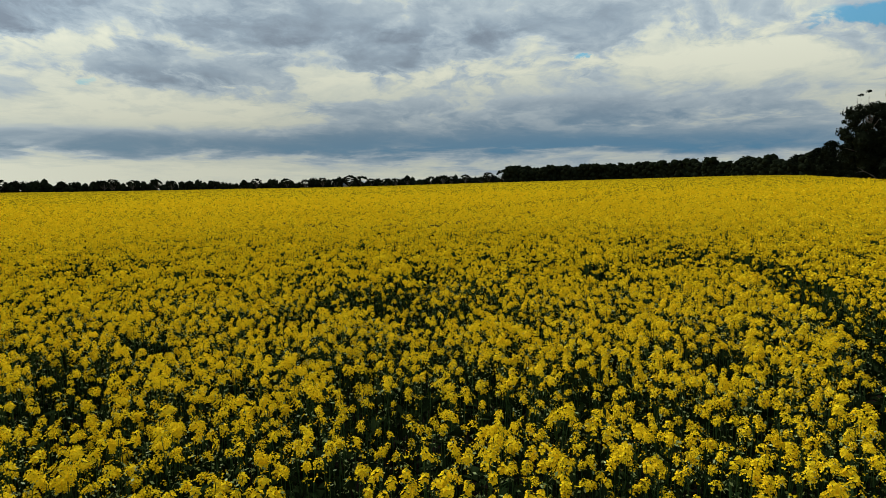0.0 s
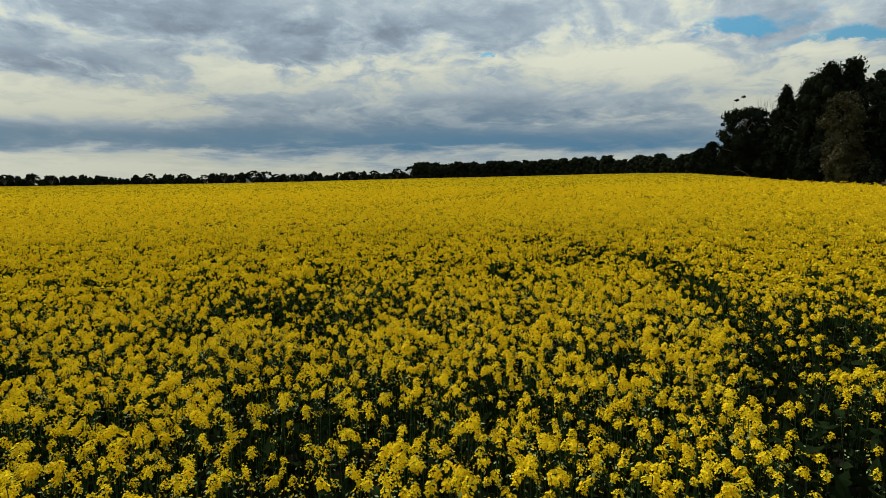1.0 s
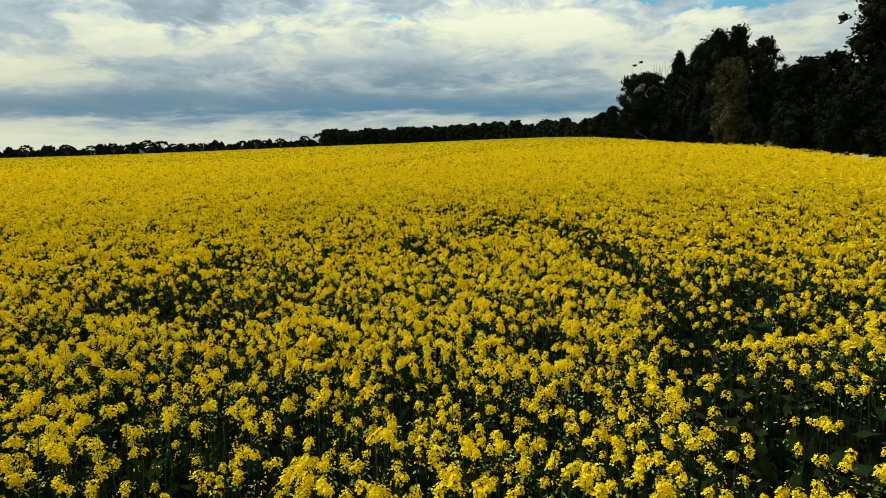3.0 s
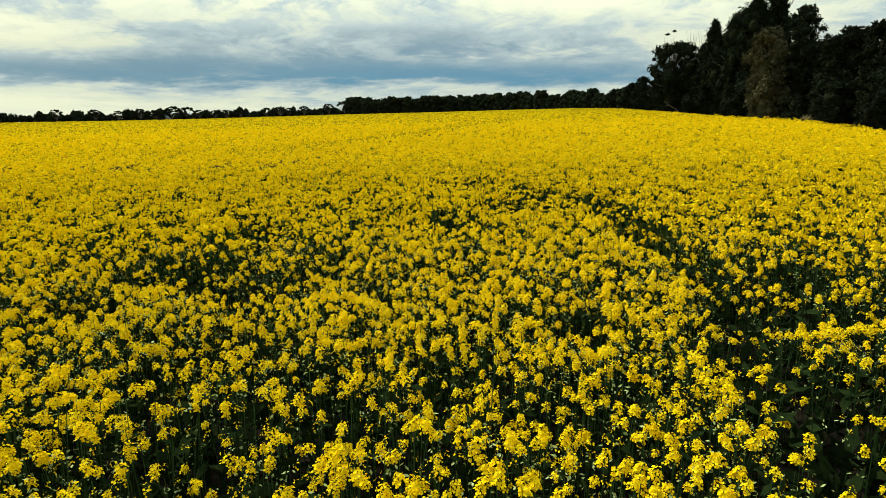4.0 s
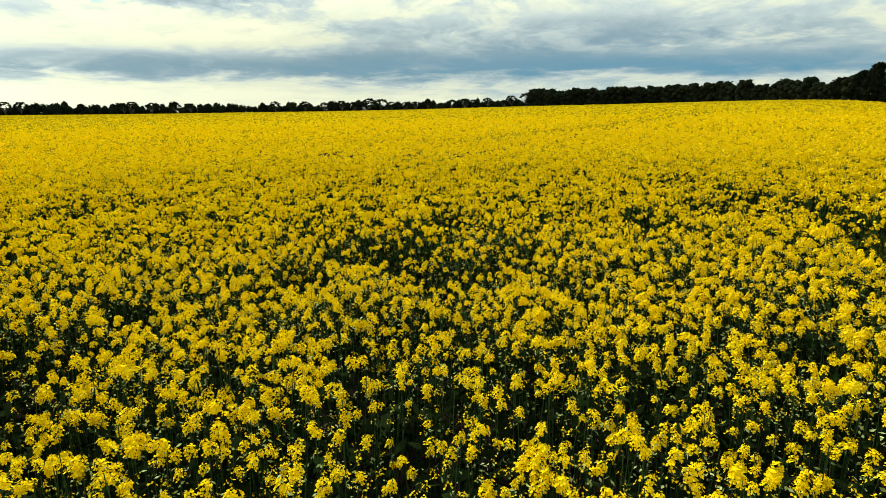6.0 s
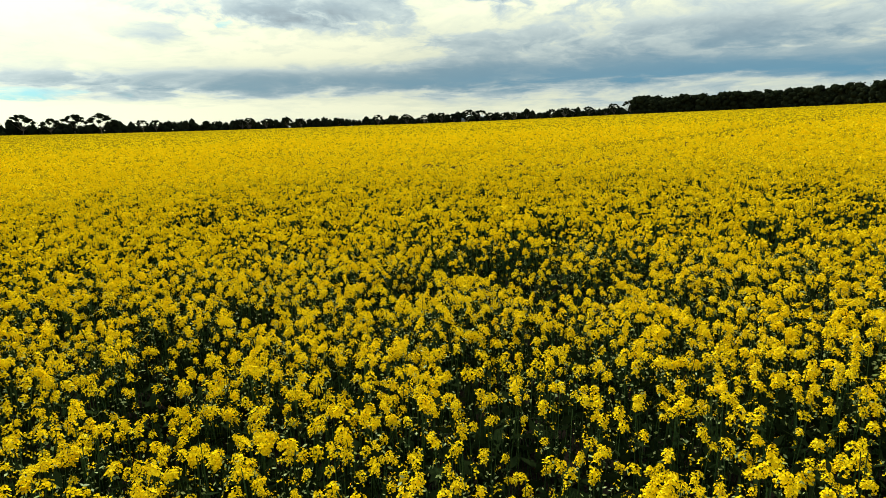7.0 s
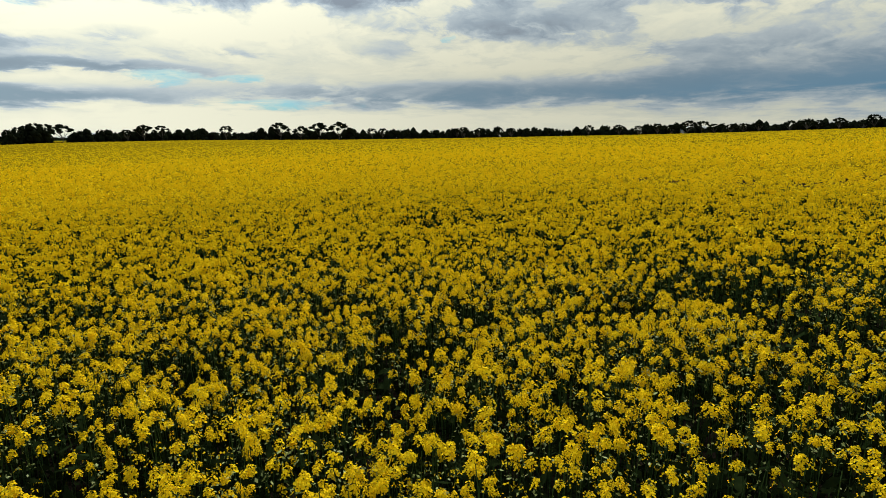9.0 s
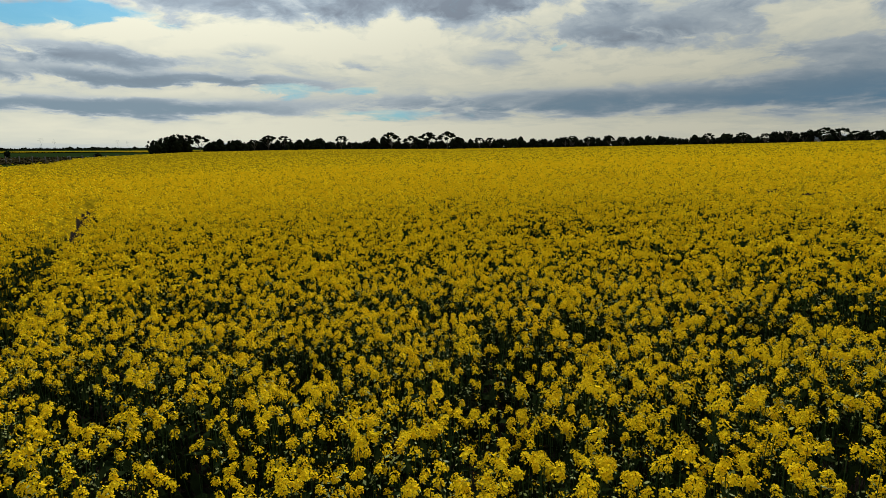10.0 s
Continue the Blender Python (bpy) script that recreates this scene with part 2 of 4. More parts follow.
class Pile:
    """Gathers quads from many pieces into one set of arrays."""
    def __init__(self):
        self.v, self.f, self.s, self.n = [], [], [], 0

    def add(self, v, f, slot=0):
        v, f = np.asarray(v, float), np.asarray(f, int)
        self.v.append(v)
        self.f.append(f + self.n)
        self.s.append(np.full(len(f), slot))
        self.n += len(v)

    def tube(self, pts, radii, sides=5, slot=0):
        pts = [Vector(p) for p in pts]
        rings = []
        for i, p in enumerate(pts):
            way = (pts[min(i + 1, len(pts) - 1)] - pts[max(i - 1, 0)]).normalized()
            a = way.cross(Vector((0.31, 0.87, 0.11)) if abs(way.y) < 0.9 else Vector((1, 0, 0))).normalized()
            b = way.cross(a)
            rings += [p + (a * math.cos(2 * math.pi * j / sides) + b * math.sin(2 * math.pi * j / sides)) * radii[i] for j in range(sides)]
        f = [(i * sides + j, i * sides + (j + 1) % sides, (i + 1) * sides + (j + 1) % sides, (i + 1) * sides + j) for i in range(len(pts) - 1) for j in range(sides)]
        self.add([tuple(p) for p in rings], f, slot)

    def box(self, x0, y0, z0, x1, y1, z1, slot=0):
        v = [(x, y, z) for z in (z0, z1) for x, y in ((x0, y0), (x1, y0), (x1, y1), (x0, y1))]
        f = [(3, 2, 1, 0), (4, 5, 6, 7), (0, 1, 5, 4), (1, 2, 6, 5), (2, 3, 7, 6), (3, 0, 4, 7)]
        self.add(v, f, slot)

    def mesh(self, name, mats, smooth=False):
        return mesh_of(name, np.concatenate(self.v), np.concatenate(self.f), mats, np.concatenate(self.s), smooth)


def scatter_quads(rng, centres, size, flat=0.0, long=1.0, wide=0.8):
    """A randomly turned quad at each centre. flat: how much they lie level (0 to 1). long: length over width."""
    n = len(centres)
    nrm = rng.normal(size=(n, 3))
    nrm[:, 2] = nrm[:, 2] * (1 - flat) + flat * 2.2
    nrm /= np.linalg.norm(nrm, axis=1)[:, None]
    a = np.cross(nrm, rng.normal(size=(n, 3)))
    a /= np.linalg.norm(a, axis=1)[:, None]
    b = np.cross(nrm, a)
    s = np.asarray(size, float).reshape(-1, 1) * np.ones((n, 1)) * 0.5
    v = np.stack([centres - a * s * long, centres + b * s * wide - a * s * 0.1, centres + a * s * long, centres - b * s * wide + a * s * 0.15], 1)
    return v.reshape(-1, 3), np.arange(4 * n).reshape(n, 4)


# ---------------------------------------------------------------- the lie of the land
# azimuth, distance of the field's edge, and the height angle of the crop there
EDGE = np.array([(-180, 70, -1.3), (-100, 60, -1.5), (-84, 66, -1.3), (-78, 78, -1.25), (-74.8, 95, -1.06), (-72.8, 125, -0.75), (-70, 190, -0.6),
                 (-68, 262, -0.5), (-65, 285, -0.36), (-53.7, 320, -0.2), (-41, 335, -0.22), (-30, 340, -0.12), (-20, 345, 0.0), (-13, 345, 0.07),
                 (-5, 340, 0.25), (5, 335, 0.58), (17, 310, 0.87), (22, 285, 1.0), (27, 230, 1.1), (31.4, 135, 1.08), (34, 88, 0.9), (37, 78, 0.68),
                 (39, 70, 0.45), (43.8, 60, 0.15), (47, 52, -0.3), (52, 44, -1.04), (58, 37, -1.5), (70, 30, -2.2), (100, 28, -2.6), (140, 45, -2.0), (180, 70, -1.3)])
EYE_Z, CROP = 2.72, 1.25


def edge_at(az):
    return np.interp(az, EDGE[:, 0], EDGE[:, 1]), np.tan(np.radians(np.interp(az, EDGE[:, 0], EDGE[:, 2])))


def canopy(x, y):
    """Height of the crop's top over the plan, smooth from the near slope to the field's edge."""
    x, y = np.asarray(x, float), np.asarray(y, float)
    d = np.hypot(x, y) + 1e-6
    az = np.degrees(np.arctan2(x, y))
    de, te = edge_at(az)
    ze = EYE_Z + de * te
    m0 = (0.022 * x / d + 0.030 * y / d) * de
    m1 = np.maximum(te * 1.12, te * 0.3) * de
    u = np.clip(d / de, 0, 1)
    h = (2 * u**3 - 3 * u**2 + 1) * 1.17 + (u**3 - 2 * u**2 + u) * m0 + (-2 * u**3 + 3 * u**2) * ze + (u**3 - u**2) * m1
    over = np.clip((d - de) / 500.0, 0, 1)
    return np.where(d > de, ze + (CROP - ze) * over * over * (3 - 2 * over), h)


def ground(x, y):
    return canopy(x, y) - CROP


def polar(az, d):
    return d * math.sin(radians(az)), d * math.cos(radians(az))


def ground_at(az, d):
    x, y = polar(az, d)
    return float(ground(x, y))


def ring_sheet(name, azs, dist_of, mats, lift, wobble=0.0):
    """A sheet over the plan in rings round the origin; dist_of gives the distances along one azimuth."""
    rows = np.array([dist_of(a) for a in azs])
    k = rows.shape[1]
    A = np.radians(np.array(azs))[:, None]
    X, Y = rows * np.sin(A), rows * np.cos(A)
    Z = lift(X, Y)
    if wobble:
        Z = Z + np.random.default_rng(3).normal(size=Z.shape) * wobble
    v = np.stack([X, Y, Z], -1).reshape(-1, 3)
    i, j = np.meshgrid(np.arange(len(azs) - 1), np.arange(k - 1), indexing="ij")
    f = np.stack([i * k + j, i * k + j + 1, (i + 1) * k + j + 1, (i + 1) * k + j], -1).reshape(-1, 4)
    return mesh_of(name, v, f[:, ::-1], mats, smooth=True)


def build_ground():
    near = np.concatenate([[0.0], np.geomspace(0.4, 4000, 70)])
    azs = np.linspace(-180, 180, 181)
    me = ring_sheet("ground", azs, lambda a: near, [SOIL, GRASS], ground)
    c = np.empty(len(me.polygons) * 3)
    me.polygons.foreach_get("center", c)
    c = c.reshape(-1, 3)
    de, _ = edge_at(np.degrees(np.arctan2(c[:, 0], c[:, 1])))
    me.polygons.foreach_set("material_index", (np.hypot(c[:, 0], c[:, 1]) > de + 1.0).astype(np.int32))
    tagged(new("ground", me), "dark soil under the crop and green pasture beyond it", "ground", kind="structure")


build_ground()


def build_canopy():
    azs = np.concatenate([np.linspace(-180, -88, 60), np.linspace(-87, 62, 560), np.linspace(63, 180, 70)])

    def lift(x, y):
        thin = 1 - stand(x, y)[0]
        depth = np.interp(np.hypot(x, y), [11, 14, 18, 25, 46, 120], [0.95, 0.70, 0.54, 0.42, 0.28, 0.12])
        return canopy(x, y) - depth - 0.45 * np.clip(thin - 0.45, 0, 1)

    me = ring_sheet("canopy", azs, lambda a: np.geomspace(11.0, max(float(edge_at(a)[0]), 26.0), 130), [CANOPY, SOIL], lift, 0.04)
    c = np.empty(len(me.polygons) * 3)
    me.polygons.foreach_get("center", c)
    x, y = c[0::3], c[1::3]
    # thin rows on the raised sheet get near-black soil in place of shade
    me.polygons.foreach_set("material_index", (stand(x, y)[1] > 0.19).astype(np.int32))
    tagged(new("canola_canopy", me), "far reach of the yellow flowering canola field", "canola field", kind="stuff")


# ---------------------------------------------------------------- the crop
WHEEL = [(2.2, 1.6), (2.65, 2.75), (2.95, 3.3), (3.5, 4.3), (3.95, 5.2), (4.05, 6.0), (4.45, 7.4), (4.7, 8.9), (4.3, 10.2), (3.4, 11.0)]
TRAMS = [((-6.0, 1.4), (-24.0, 8.2), 0.36), ((-14.0, 25.0), (-0.5, 21.6), 0.5), ((-0.5, 21.6), (6.0, 30.0), 0.65), ((6.0, 30.0), (20.0, 52.0), 0.8), ((10.0, 26.0), (18.0, 22.0), 0.4)]
# bare or thin places: x, y, half widths
BARE = [(-4.9, 2.0, 0.51, 0.34), (-3.3, 2.1, 0.38, 0.27), (3.3, 2.8, 0.57, 0.48), (4.7, 5.0, 0.57, 0.48), (-0.85, 6.9, 0.76, 0.55), (-0.25, 6.35, 0.55, 0.53), (0.35, 6.55, 0.42, 0.37), (-1.6, 6.1, 0.39, 0.42), (4.2, 4.4, 1.02, 0.6), (-2.6, 3.7, 0.31, 0.3), (-4.1, 3.3, 0.31, 0.24), (0.9, 2.3, 0.34, 0.36), (2.2, 7.9, 0.36, 0.36), (3.5, 9.0, 0.45, 0.43), (-6.2, 3.5, 0.45, 0.43), (-5.6, 9.4, 0.57, 0.54)]
GAPS = [(-0.07, 5.82, 0.3), (-4.08, 4.88, 0.32), (-2.7, 4.43, 0.28), (-2.12, 3.35, 0.22), (-0.28, 3.63, 0.2), (-2.64, 5.19, 0.22), (-0.3, 3.5, 0.26), (0.91, 5.61, 0.24), (-0.67, 4.21, 0.2), (1.06, 3.75, 0.2), (0.24, 3.5, 0.2), (0.96, 3.87, 0.2), (-0.38, 4.79, 0.24), (-2.84, 4.1, 0.26), (-0.17, 4.82, 0.22), (2.14, 4.36, 0.24), (1.34, 3.39, 0.2), (-3.65, 2.23, 0.22), (-3.18, 4.62, 0.2), (-1.68, 5.64, 0.26), (-5.05, 3.98, 0.22), (3.2, 3.36, 0.4), (2.77, 3.42, 0.34), (2.66, 2.93, 0.32), (2.44, 2.5, 0.3), (2.97, 3.89, 0.3)]


def seg_dist(x, y, a, b):
    ax, ay = a
    bx, by = b
    u = np.clip(((x - ax) * (bx - ax) + (y - ay) * (by - ay)) / ((bx - ax) ** 2 + (by - ay) ** 2), 0, 1)
    return np.hypot(x - ax - u * (bx - ax), y - ay - u * (by - ay))


def wave(x, y, scale, seed):
    """Cheap smooth noise over the plan, about -1 to 1."""
    r = np.random.default_rng(seed)
    total = 0
    for k in range(7):
        a, p, q = r.uniform(0, 2 * math.pi), r.uniform(0, 2 * math.pi), r.uniform(0.55, 1.7) / scale
        total = total + np.sin((x * math.cos(a) + y * math.sin(a)) * q * 2 * math.pi + p)
    return total / 3.2


def stand(x, y):
    """How thick the crop stands, 0 to 1, and how far it is sunk, at each place."""
    thin = np.zeros_like(x)
    for a, b in zip(WHEEL[:-1], WHEEL[1:]):
        thin = np.maximum(thin, np.exp(-(seg_dist(x, y, a, b) / 0.30) ** 2) * 0.90)
    for a, b, w in TRAMS:
        thin = np.maximum(thin, np.exp(-(seg_dist(x, y, a, b) / w) ** 2) * 0.90)
    for cx, cy, rx, ry in BARE:
        thin = np.maximum(thin, np.exp(-((x - cx) / rx) ** 2 - ((y - cy) / ry) ** 2) * 0.98)
    for cx, cy, r in GAPS:
        thin = np.maximum(thin, np.exp(-((x - cx) ** 2 + (y - cy) ** 2) / r ** 2) * 0.95)
    patch = np.clip(0.10 + 0.28 * wave(x, y, 0.9, 5) + 0.14 * wave(x, y, 0.4, 6), 0, 0.45)
    return 1 - np.maximum(thin, patch), thin * 0.28 + np.maximum(patch, 0) * 0.10


def flower_head(rng, flowers, petals, size, width, height):
    """One flowering tip: open flowers in rings below a knot of buds. Each petal a quad, tip at z = 0."""
    v, f = [], []
    for k in range(flowers):
        u = (k + 0.5) / flowers
        r = width * (0.25 + 0.75 * math.sin(math.pi * min(1.0, u * 0.62 + 0.10))) * rng.uniform(0.75, 1.15)
        a = k * 2.399 + rng.uniform(-0.4, 0.4)
        c = Vector((math.cos(a) * r, math.sin(a) * r, -height * u ** 1.15 + rng.uniform(-0.006, 0.006)))
        out = Vector((math.cos(a) * 0.75, math.sin(a) * 0.75, 1.0 - 0.55 * u)).normalized()
        side = out.cross(Vector((0.1, 0.2, 1))).normalized()
        up = side.cross(out)
        spin, s = rng.uniform(0, 1.5), size * rng.uniform(0.8, 1.2)
        for p in range(petals):
            b = spin + p * 2 * math.pi / petals
            way = side * math.cos(b) + up * math.sin(b)
            off = side * -math.sin(b) + up * math.cos(b)
            lift = out * s * rng.uniform(0.05, 0.45)
            i = len(v)
            v += [c, c + way * s * 0.62 + off * s * 0.52 + lift * 0.7, c + way * s + lift, c + way * s * 0.62 - off * s * 0.52 + lift * 0.7]
            f.append((i, i + 1, i + 2, i + 3))
    return np.array([tuple(p) for p in v]), np.array(f)


def dome_head(rng, n, size, width, height, up=1.1):
    """A flowering tip seen from farther off: broad flakes that lie over a dome, top at z = 0."""
    q = rng.normal(size=(n, 3))
    q[:, 2] = np.abs(q[:, 2]) * up - 0.35
    q /= np.linalg.norm(q, axis=1)[:, None]
    c = q * np.array([width, width, height * 0.65]) * rng.uniform(0.75, 1.1, (n, 1)) - np.array([0, 0, height * 0.65])
    nrm = q + rng.normal(size=(n, 3)) * 0.38
    nrm /= np.linalg.norm(nrm, axis=1)[:, None]
    a = np.cross(nrm, rng.normal(size=(n, 3)))
    a /= np.linalg.norm(a, axis=1)[:, None]
    b = np.cross(nrm, a)
    s = (size * rng.uniform(0.7, 1.3, n) * 0.5)[:, None]
    v = np.stack([c - a * s, c + b * s * 0.85 - a * s * 0.1, c + a * s, c - b * s * 0.85 + a * s * 0.15], 1)
    return v.reshape(-1, 3), np.arange(4 * n).reshape(n, 4)


def strew(rng, d0, d1, az0, az1, per_m2):
    """Plants on a loosely kept grid over a sector of the plan, thinned where the crop is thin."""
    g = 1 / math.sqrt(per_m2)
    n = int(d1 / g) + 1
    i, j = np.meshgrid(np.arange(-n, n + 1), np.arange(-n, n + 1))
    x, y = (i * g).ravel().astype(float), (j * g).ravel().astype(float)
    d, a = np.hypot(x, y), np.degrees(np.arctan2(x, y))
    a = np.where(a < az0 - 1, a + 360, a)
    ok = (d > d0 * 0.86 - g) & (d < d1 * 1.14 + g) & (a >= az0 - 2) & (a <= az1 + 2)
    x, y = x[ok], y[ok]
    x, y = x + rng.uniform(-0.46, 0.46, len(x)) * g, y + rng.uniform(-0.46, 0.46, len(y)) * g
    d, a = np.hypot(x, y), np.degrees(np.arctan2(x, y))
    a = np.where(a < az0, a + 360, a)
    thick, sunk = stand(x, y)
    d = d * rng.uniform(0.88, 1.12, len(d))
    keep = (d >= d0) & (d < d1) & (a >= az0) & (a <= az1) & (rng.uniform(0, 1, len(x)) < np.clip(thick * 1.2, 0.04, 1)) & (d < edge_at(np.degrees(np.arctan2(x, y)))[0])
    return x[keep], y[keep], sunk[keep]


def lobed(rng, lobes, spread, one):
    """One flower head of a main dome with smaller lobes at its side. one: makes a single dome of the given scale."""
    V, F, n = [], [], 0
    for k in range(lobes):
        v, f = one(1.0 if k == 0 else rng.uniform(0.5, 0.75))
        a = rng.uniform(0, 6.28)
        off = np.array([math.cos(a) * spread, math.sin(a) * spread, -rng.uniform(0.01, 0.05)]) if k else np.zeros(3)
        V.append(v + off)
        F.append(f + n)
        n += len(v)
    return np.concatenate(V), np.concatenate(F)


def heads_of(rng, x, y, sunk, mean, spread):
    """From plants to their single heads: places and how far each is sunk."""
    k = rng.poisson(mean - 1, len(x)) + 1
    i = np.repeat(np.arange(len(x)), k)
    own = rng.normal(size=len(x)) * 0.055
    drop = sunk[i] - own[i] + rng.exponential(0.035, len(i))
    return x[i] + rng.normal(size=len(i)) * spread, y[i] + rng.normal(size=len(i)) * spread, drop


def tile(rng, templates, x, y, z, scale, tilt=0.35):
    """Copies of the templates laid out at the places, as one set of arrays."""
    V, F, base = [], [], 0
    pick = rng.integers(0, len(templates), len(x))
    for k, (tv, tf) in enumerate(templates):
        at = np.nonzero(pick == k)[0]
        n = len(at)
        if not n:
            continue
        a, s = rng.uniform(0, 2 * math.pi, n), scale * rng.uniform(0.75, 1.3, n)
        lx, ly = rng.normal(size=n) * tilt, rng.normal(size=n) * tilt
        ca, sa_ = np.cos(a)[:, None], np.sin(a)[:, None]
        px, py, pz = tv[:, 0][None], tv[:, 1][None], tv[:, 2][None]
        qx = (px * ca - py * sa_) * s[:, None]
        qy = (px * sa_ + py * ca) * s[:, None]
        qz = pz * s[:, None]
        v = np.stack([qx + lx[:, None] * qz + x[at][:, None], qy + ly[:, None] * qz + y[at][:, None], qz - lx[:, None] * qx * 0.6 - ly[:, None] * qy * 0.6 + z[at][:, None]], -1)
        V.append(v.reshape(-1, 3))
        F.append((tf[None] + (np.arange(n) * len(tv))[:, None, None] + base).reshape(-1, 4))
        base += n * len(tv)
    return np.concatenate(V), np.concatenate(F)


def stalks(rng, x, y, z, length, thick):
    """Thin upright stalks below the places, two crossed blades each."""
    n = len(x)
    bx, by = x + rng.normal(size=n) * 0.05, y + rng.normal(size=n) * 0.05
    V, F = [], []
    a = rng.uniform(0, math.pi, n)
    for k in (0, 1):
        ox, oy = np.cos(a + k * 1.57) * thick, np.sin(a + k * 1.57) * thick
        V.append(np.stack([np.stack([x - ox, y - oy, z], 1), np.stack([x + ox, y + oy, z], 1), np.stack([bx + ox * 1.6, by + oy * 1.6, z - length], 1), np.stack([bx - ox * 1.6, by - oy * 1.6, z - length], 1)], 1).reshape(-1, 3))
        F.append(np.arange(4 * n).reshape(n, 4) + k * 4 * n)
    return np.concatenate(V), np.concatenate(F)


build_canopy()
AZ0, AZ1 = -87.0, 61.0
R0, R1, R2, R3, R4, R5 = 1.0, 2.8, 8.0, 16.0, 26.0, 46.0


def flowers(v, f, label):
    tagged(new("canola_flowers", mesh_of("canola_flowers", v, f, [PETAL])), label, "canola field", kind="stuff")


def greenery(rng, x, y, z, stems, leaves, thick, size, drop, label):
    """Stems and leaves below the heads at x, y, z: so many of each for a head."""
    i = np.repeat(np.arange(len(x)), stems)
    n = len(i)
    sv, sf = stalks(rng, x[i] + rng.normal(size=n) * 0.03, y[i] + rng.normal(size=n) * 0.03, z[i] - rng.uniform(0.03, 0.10, n), 0.75, thick)
    i = rng.integers(0, len(x), len(x) * leaves)
    m = len(i)
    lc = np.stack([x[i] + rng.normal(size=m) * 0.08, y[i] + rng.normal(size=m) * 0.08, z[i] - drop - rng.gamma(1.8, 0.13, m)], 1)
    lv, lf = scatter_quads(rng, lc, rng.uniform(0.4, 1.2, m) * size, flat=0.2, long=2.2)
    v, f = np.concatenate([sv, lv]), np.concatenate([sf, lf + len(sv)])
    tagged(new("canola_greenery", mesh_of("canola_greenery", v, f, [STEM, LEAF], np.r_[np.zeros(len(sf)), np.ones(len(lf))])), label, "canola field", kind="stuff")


def build_crop():
    rng = np.random.default_rng(11)
    fine = [lobed(rng, n, 0.026, lambda q: flower_head(rng, int(15 * q), 3, 0.0128, 0.0220 * q * rng.uniform(0.85, 1.2), 0.046 * q)) for n in (1, 2, 1, 1, 1, 2, 1, 1, 2, 1)]
    mid = [dome_head(rng, n, 0.029, 0.030, 0.058) for n in (10, 11, 9, 12, 10, 8)]
    broad = [dome_head(rng, n, 0.042, 0.042, 0.085, 0.9) for n in (7, 8, 6, 8)]
    clump = [dome_head(rng, n, 0.062, 0.056, 0.12, 0.65) for n in (6, 7, 5, 6)]
    small = [flower_head(rng, int(rng.integers(3, 5)), 2, 0.0105, 0.013, 0.030) for _ in range(6)]
    pods = [scatter_quads(rng, rng.normal(size=(5, 3)) * np.array([0.022, 0.022, 0.03]), rng.uniform(0.008, 0.017, 5), long=1.6) for _ in range(6)]
    fleck = [dome_head(rng, 3, 0.024, 0.016, 0.03) for _ in range(4)]
    away = [dome_head(rng, 5, 0.22, 0.36, 0.26, 0.35) for _ in range(5)]
    # whole heads, petal by petal
    x, y, sunk = strew(rng, R1, R2, AZ0, AZ1, 72)
    x, y, drop = heads_of(rng, x, y, sunk, 1.7, 0.055)
    z = canopy(x, y) + 0.05 - drop
    flowers(*tile(rng, fine, x, y, z, 0.90, 0.22), "dense yellow canola flower heads in the open field")
    greenery(rng, x, y, z, 1, 4, 0.0022, 0.050, 0.12, "dark green canola stems and leaves below the flowers")
    # pale flecks: buds and young pods, and leaf glints painted as quads
    x, y, sunk = strew(rng, R1, R2, AZ0, AZ1, 120)
    v, f = tile(rng, pods, x, y, canopy(x, y) - 0.05 - sunk - rng.exponential(0.10, len(x)), 1.0)
    tagged(new("canola_buds", mesh_of("canola_buds", v, f, [POD])), "pale green buds, young pods and painted leaf glints between the flowers", "canola field", kind="stuff")
    x, y, sunk = strew(rng, R1, R2, AZ0, AZ1, 125)
    flowers(*tile(rng, small, x, y, canopy(x, y) - 0.02 - sunk - rng.exponential(0.09, len(x)), 1.0), "lower yellow canola flowers between the taller heads")
    # heads of broader flakes
    x, y, sunk = strew(rng, R2, R3, AZ0, AZ1, 38)
    x, y, drop = heads_of(rng, x, y, sunk, 2.8, 0.050)
    z = canopy(x, y) + 0.05 - drop
    flowers(*tile(rng, mid, x, y, z, 1.10, 0.22), "yellow canola flower heads in the middle of the field")
    greenery(rng, x, y, z, 1, 1, 0.003, 0.080, 0.14, "dark green canola stems and leaves in the middle of the field")
    x, y, sunk = strew(rng, R2, R3, AZ0, AZ1, 60)
    flowers(*tile(rng, fleck, x, y, canopy(x, y) - 0.01 - sunk - rng.exponential(0.08, len(x)), 1.35), "lower yellow canola flowers in the middle of the field")
    x, y, sunk = strew(rng, R3, R4, AZ0, AZ1, 20)
    x, y, drop = heads_of(rng, x, y, sunk, 2.5, 0.055)
    z = canopy(x, y) + 0.07 - drop * 1.5
    flowers(*tile(rng, broad, x, y, z, 1.0, 0.22), "yellow canola flower heads beyond the middle of the field")
    # heads of a few flakes each
    x, y, sunk = strew(rng, R4, R5, AZ0, AZ1, 10)
    x, y, drop = heads_of(rng, x, y, sunk, 2.0, 0.050)
    z = canopy(x, y) + 0.08 - drop * 1.8
    flowers(*tile(rng, clump, x, y, z, 1.0, 0.2), "yellow canola plants across the far half of the field")
    x, y, sunk = strew(rng, R5, 125.0, AZ0, AZ1, 1.35)
    z = canopy(x, y) + 0.04 - sunk * 0.6 - rng.exponential(0.03, len(x))
